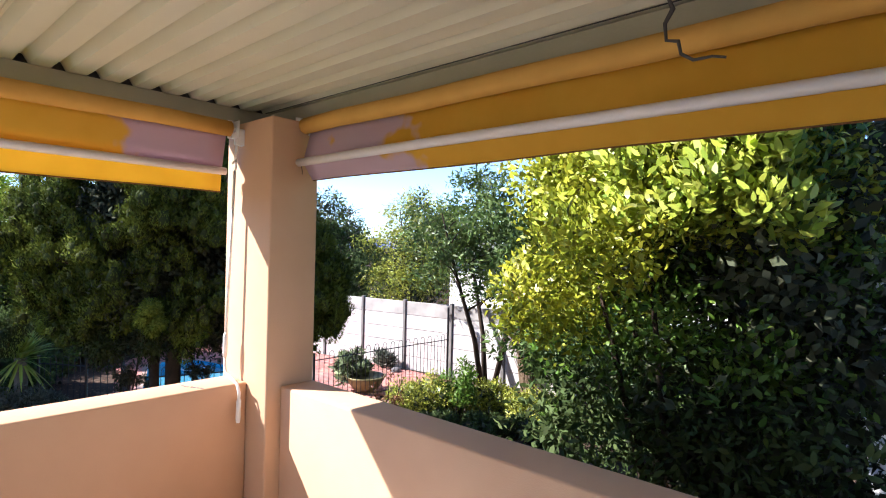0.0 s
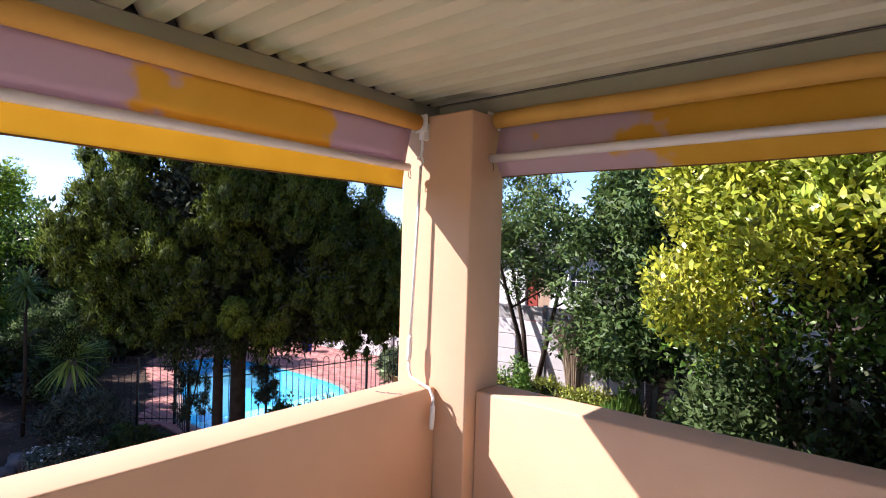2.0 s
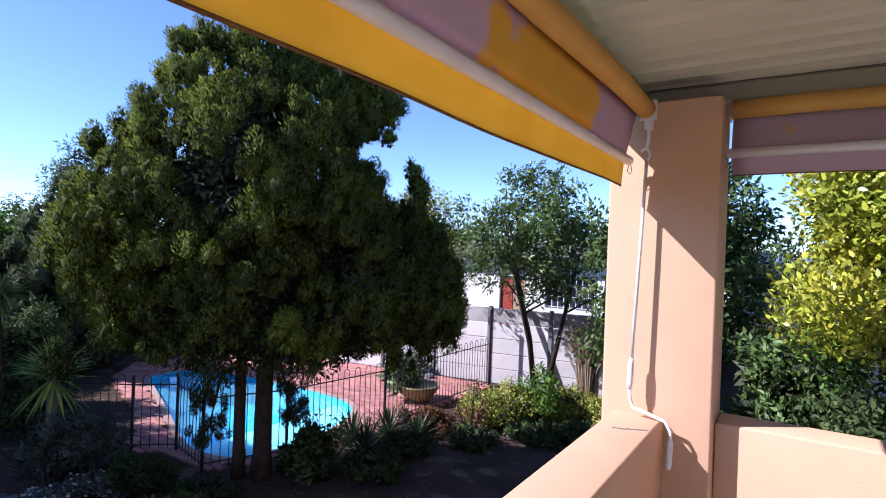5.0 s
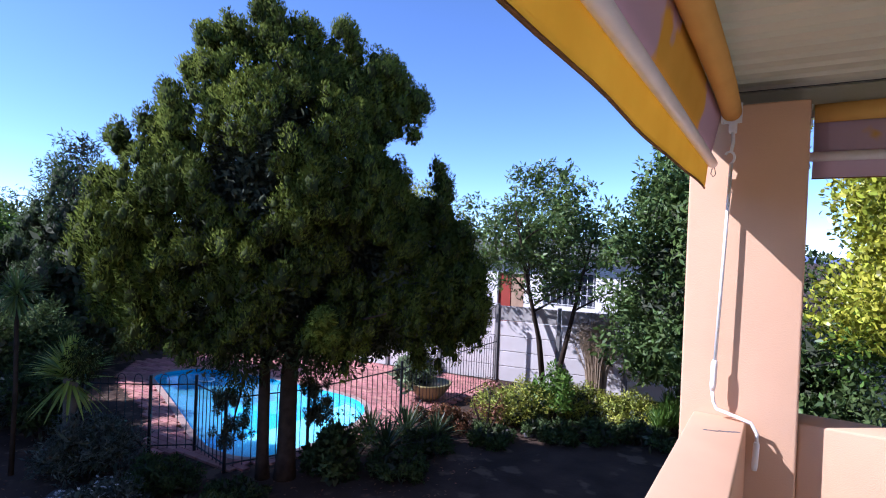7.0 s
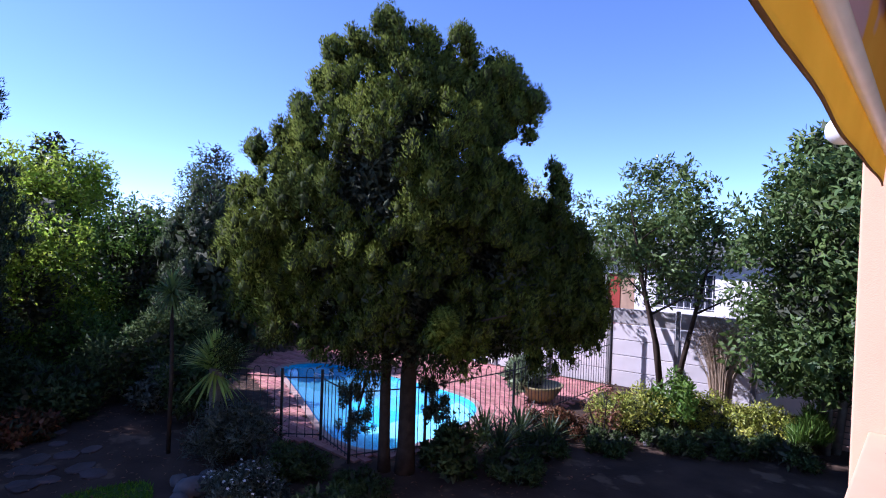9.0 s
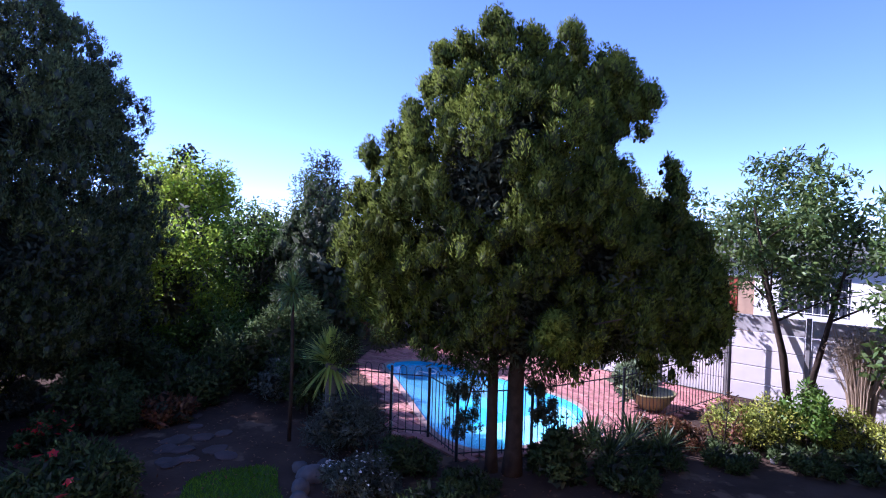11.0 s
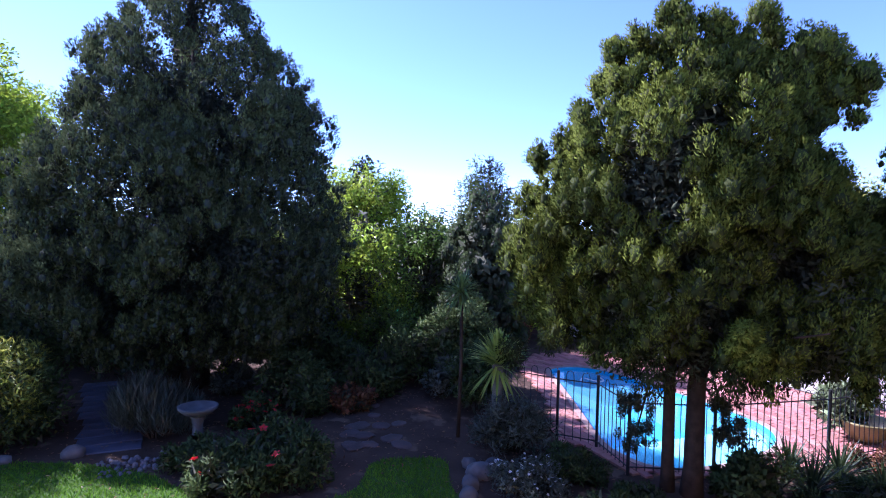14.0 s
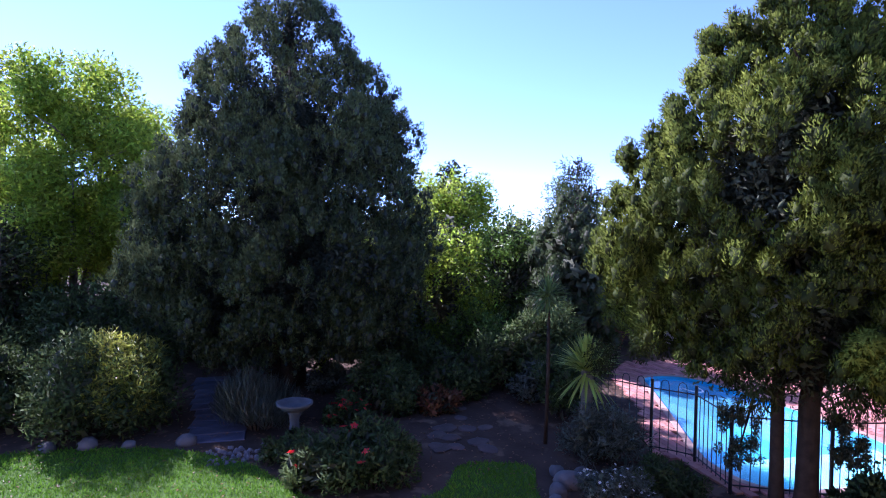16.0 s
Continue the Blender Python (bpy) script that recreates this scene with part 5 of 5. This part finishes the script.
for k in range(150):
    a, q = rng.uniform(0, 6.28), rng.uniform(0.1, 0.48)
    h = rng.uniform(0.9, 1.6)
    part("stem", tube([(0.12 * math.cos(a), 0.1 * math.sin(a), -0.05), (q * 0.5 * math.cos(a), q * 0.4 * math.sin(a), h * 0.55), (q * math.cos(a), q * 0.7 * math.sin(a), h)], [0.014, 0.009, 0.003], 5), TWIG, dry)
part("twig_spray", tufts("twig_spray", [(0, 0, 1.3), (0.2, 0.1, 1.2), (-0.25, 0, 1.15)], [0.35, 0.3, 0.3], 5000, 0.06, 0.008, TWIG, 0.5, 0.2, 0.1, 0.9), TWIG, dry, "fine dry twigs")

# far palm
palm = thing("palm_tree", "tall palm with feathery fronds far behind the garden", "tree", (-24.5, -11.6, GROUND))
part("trunk", tube([(0, 0, -0.2), (0.1, 0, 4), (0, 0, 7.6)], [0.25, 0.2, 0.17], 10), BARK_GREY, palm, "", True)
for k in range(22):
    a = k * 2.4
    el = 1.2 - 1.5 * (k / 22)
    b_, ax_, nm_, ln_ = [], [], [], []
    for u in np.linspace(0.1, 1, 26):
        p = Vector((math.cos(a) * math.cos(el), math.sin(a) * math.cos(el), math.sin(el))) * 2.4 * u + Vector((0, 0, -1.0 * u * u))
        for sd in (-1, 1):
            b_.append(p)
            ax_.append((-math.sin(a) * sd + 0.5 * math.cos(a), math.cos(a) * sd + 0.5 * math.sin(a), -0.25))
            nm_.append((0.1, 0, 1))
            ln_.append(0.5 * (1.15 - u * 0.7))
    me = leaf_mesh("frond", np.array(b_), np.array(ax_), np.array(nm_), np.array(ln_), np.full(len(ln_), 0.04), STRAP)
    part("frond", me, STRAP, palm, at=pose(0, 0, 7.6))

# far treeline: uncounted woods
fc, fr = [], []
for k in range(420):
    a = radians(rng.uniform(75, 235))
    d = rng.uniform(26, 44)
    top = 2.0 + 1.2 * math.sin(a * 9) + 0.8 * math.sin(a * 23)
    fc.append((d * math.cos(a), d * math.sin(a), rng.uniform(-0.9, max(0.2, top))))
    fr.append(rng.uniform(0.8, 1.5))
whole("far_woods", tufts("far_woods", fc, fr, 60000, 0.34, 0.16, SHRUB, 0.6, 0.2, 0.5, 0.7), SHRUB, "distant tree tops beyond the garden", "trees", kind="stuff")

# ---- stones, pavers and path ----


def stone(seed, sx, sy, sz):
    bm = bmesh.new()
    bmesh.ops.create_icosphere(bm, subdivisions=2, radius=1.0)
    for v in bm.verts:
        k = 1 + 0.28 * noise.noise(v.co * 1.3 + Vector((seed * 3.1, 0, 0)))
        v.co = Vector((v.co.x * sx * k, v.co.y * sy * k, v.co.z * sz * k))
    return bm


for k, (x, y, s) in enumerate(((-8.92, 1.34, 0.17), (-8.72, 1.12, 0.13), (-9.1, 1.6, 0.12), (-9.25, 1.35, 0.1), (-8.5, 1.0, 0.11), (-11.05, -3.11, 0.13), (-11.1, -4.3, 0.13), (-11.1, -4.75, 0.12), (-11.05, -3.8, 0.09), (-6.0, 6.45, 0.09), (-5.7, 6.6, 0.1), (-6.25, 6.3, 0.08), (-5.2, 6.9, 0.08), (-9.0, 8.7, 0.12))):
    whole("garden_stone", stone(k, s, s * rng.uniform(0.7, 1.0), s * 0.75), STONE, "rounded grey garden stone bordering the bed", "stone", "border stones", smooth=True, at=pose(x, y, GROUND + s * 0.35, 0, 0, rng.uniform(0, 180)))
paving = thing("stepping_pavers", "pinkish stepping pavers in the shaded soil", "paving", (0, 0, GROUND), kind="structure")
for k in range(94):
    if k < 70:
        x, y = -10.55 + rng.uniform(-0.3, 0.3), -2.4 + rng.uniform(-0.4, 0.4)
        s = rng.uniform(0.018, 0.045)
    else:
        x, y = -11.3 + rng.uniform(-1.3, 1.2), 0.5 + rng.uniform(-0.5, 0.6)
        s = rng.uniform(0.1, 0.2)
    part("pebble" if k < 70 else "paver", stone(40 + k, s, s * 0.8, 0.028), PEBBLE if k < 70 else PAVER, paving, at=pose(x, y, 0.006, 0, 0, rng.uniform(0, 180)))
path = thing("slate_path", "blue-grey slate path leading into the shade", "path", (0, 0, GROUND), kind="structure")
for k in range(12):
    w = rng.uniform(0.28, 0.36)
    bm = box(-w, w + rng.uniform(-0.05, 0.05), -0.146, 0.146, -0.03, rng.uniform(0.012, 0.024), 0.01, 1)
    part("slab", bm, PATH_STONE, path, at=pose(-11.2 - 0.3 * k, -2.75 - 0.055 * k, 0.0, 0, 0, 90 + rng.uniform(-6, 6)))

# ---- lawn ----
LAWN_LOOP = smooth_loop([(-3.6, -9.0), (-8.0, -8.5), (-10.8, -6.0), (-11.0, -3.7), (-10.3, -2.35), (-9.75, -1.9), (-9.0, -1.3), (-9.0, -0.2), (-9.7, 0.3), (-9.5, 1.1), (-8.7, 0.9), (-7.4, 0.9), (-6.2, 1.2), (-5.0, 1.3), (-3.6, 1.2)], 4)
bm = bmesh.new()
bm.faces.new([bm.verts.new((x, y, GROUND + 0.012)) for x, y in LAWN_LOOP])
bmesh.ops.triangulate(bm, faces=bm.faces[:])
for f in bm.faces:
    f.normal_update()
    if f.normal.z < 0:
        f.normal_flip()
me = bpy.data.meshes.new("lawn")
bm.to_mesh(me)
bm.free()
me.materials.append(LAWN)
tagged(new("lawn", me), "green lawn, sunlit in patches", "lawn", kind="structure")
pts = np.stack([rng.uniform(-11.1, -5.5, 150000), rng.uniform(-6.0, 6.6, 150000)], 1)
keep = np.zeros(len(pts), bool)
lx = np.array(LAWN_LOOP)
for (x0, y0), (x1, y1) in zip(lx, np.roll(lx, -1, 0)):
    cross = ((y0 > pts[:, 1]) != (y1 > pts[:, 1])) & (pts[:, 0] < (x1 - x0) * (pts[:, 1] - y0) / (y1 - y0 + 1e-12) + x0)
    keep ^= cross
pts = pts[keep]
n = len(pts)
gb = np.concatenate([pts, np.full((n, 1), GROUND + 0.005)], 1)
whole("grass_blades", leaf_mesh("grass_blades", gb, unit(n) * 0.7 + np.array([0, 0, 0.9]), unit(n), rng.uniform(0.03, 0.07, n), np.full(n, 0.009), BLADE), BLADE, "short green grass blades of the lawn", "grass", kind="stuff")
n = 5000
lp = np.stack([rng.uniform(-15, -6, n), rng.uniform(-6, 6, n), np.full(n, GROUND + 0.018)], 1)
keep = [not inside((q[0], q[1]), RIM_OUT) for q in lp]
lp = lp[keep]
n = len(lp)
whole("leaf_litter", leaf_mesh("leaf_litter", lp, unit(n) * np.array([1, 1, 0.15]), np.tile((0, 0, 1.0), (n, 1)) + 0.3 * unit(n), rng.uniform(0.03, 0.07, n), np.full(n, 0.02), RUST_LEAF), RUST_LEAF, "fallen brown leaves scattered on soil and grass", "leaves", kind="stuff")

# ---- brick paving round the pool (last: many pieces) ----
paving_bricks = thing("pool_paving", "red brick paving round the pool", "paving", (0, 0, GROUND), kind="structure")
FENCE_IN = [(-7.74, 9.1), (-7.75, 5.65), (-7.98, 3.95), (-8.40, 3.04), (-9.22, 3.1), (-9.62, 2.86), (-11.2, 3.75), (-13.4, 4.5), (-14.6, 5.5), (-14.4, 8.4), (-11.0, 8.75)]
brick = mesh_of("brick", box(-0.107, 0.107, -0.05, 0.05, -0.01, 0.028, 0.004, 1), BRICK_ONE)
verts, faces, near = [], [], 0
row = 0
yb = 2.7
cells = []
while yb < 9.3:
    xb = -14.9 + (0.11 if row % 2 else 0.0)
    while xb < -7.7:
        if inside((xb, yb), FENCE_IN) and not inside((xb, yb), RIM_OUT):
            cells.append((xb, yb))
        xb += 0.222
    yb += 0.108
    row += 1
cells.sort(key=lambda q: (q[0] + 8.2) ** 2 + (q[1] - 5.6) ** 2)
for k, (xb, yb) in enumerate(cells):
    lift_, tw = rng.uniform(-0.003, 0.003), rng.uniform(-1.2, 1.2)
    if k < 290:
        part("brick", brick, BRICK_ONE, paving_bricks, at=pose(xb, yb, lift_, 0, 0, tw))
    else:
        o = len(verts)
        for dz in (-0.01, 0.028 + lift_):
            for dx, dy in ((-0.105, -0.048), (0.105, -0.048), (0.105, 0.048), (-0.105, 0.048)):
                verts.append((xb + dx, yb + dy, dz))
        faces += [(o + 4, o + 5, o + 6, o + 7), (o, o + 1, o + 5, o + 4), (o + 1, o + 2, o + 6, o + 5), (o + 2, o + 3, o + 7, o + 6), (o + 3, o, o + 4, o + 7)]
me = bpy.data.meshes.new("far_bricks")
me.from_pydata(verts, [], faces)
me.materials.append(BRICK)
tagged(part("far_bricks", me, BRICK, paving_bricks), kind="stuff")

# small worn patch on the parapet's top beside the column
for k in range(7):
    whole("paint_chip", stone(90 + k, rng.uniform(0.008, 0.02), rng.uniform(0.005, 0.009), 0.002), STONE, "small grey chip in the parapet's paint", "paint chip", "paint chips", at=pose(-3.2 + 0.02 * k, 1.60 + rng.uniform(-0.03, 0.03), 0.8705, 0, 0, rng.uniform(-30, 30)))
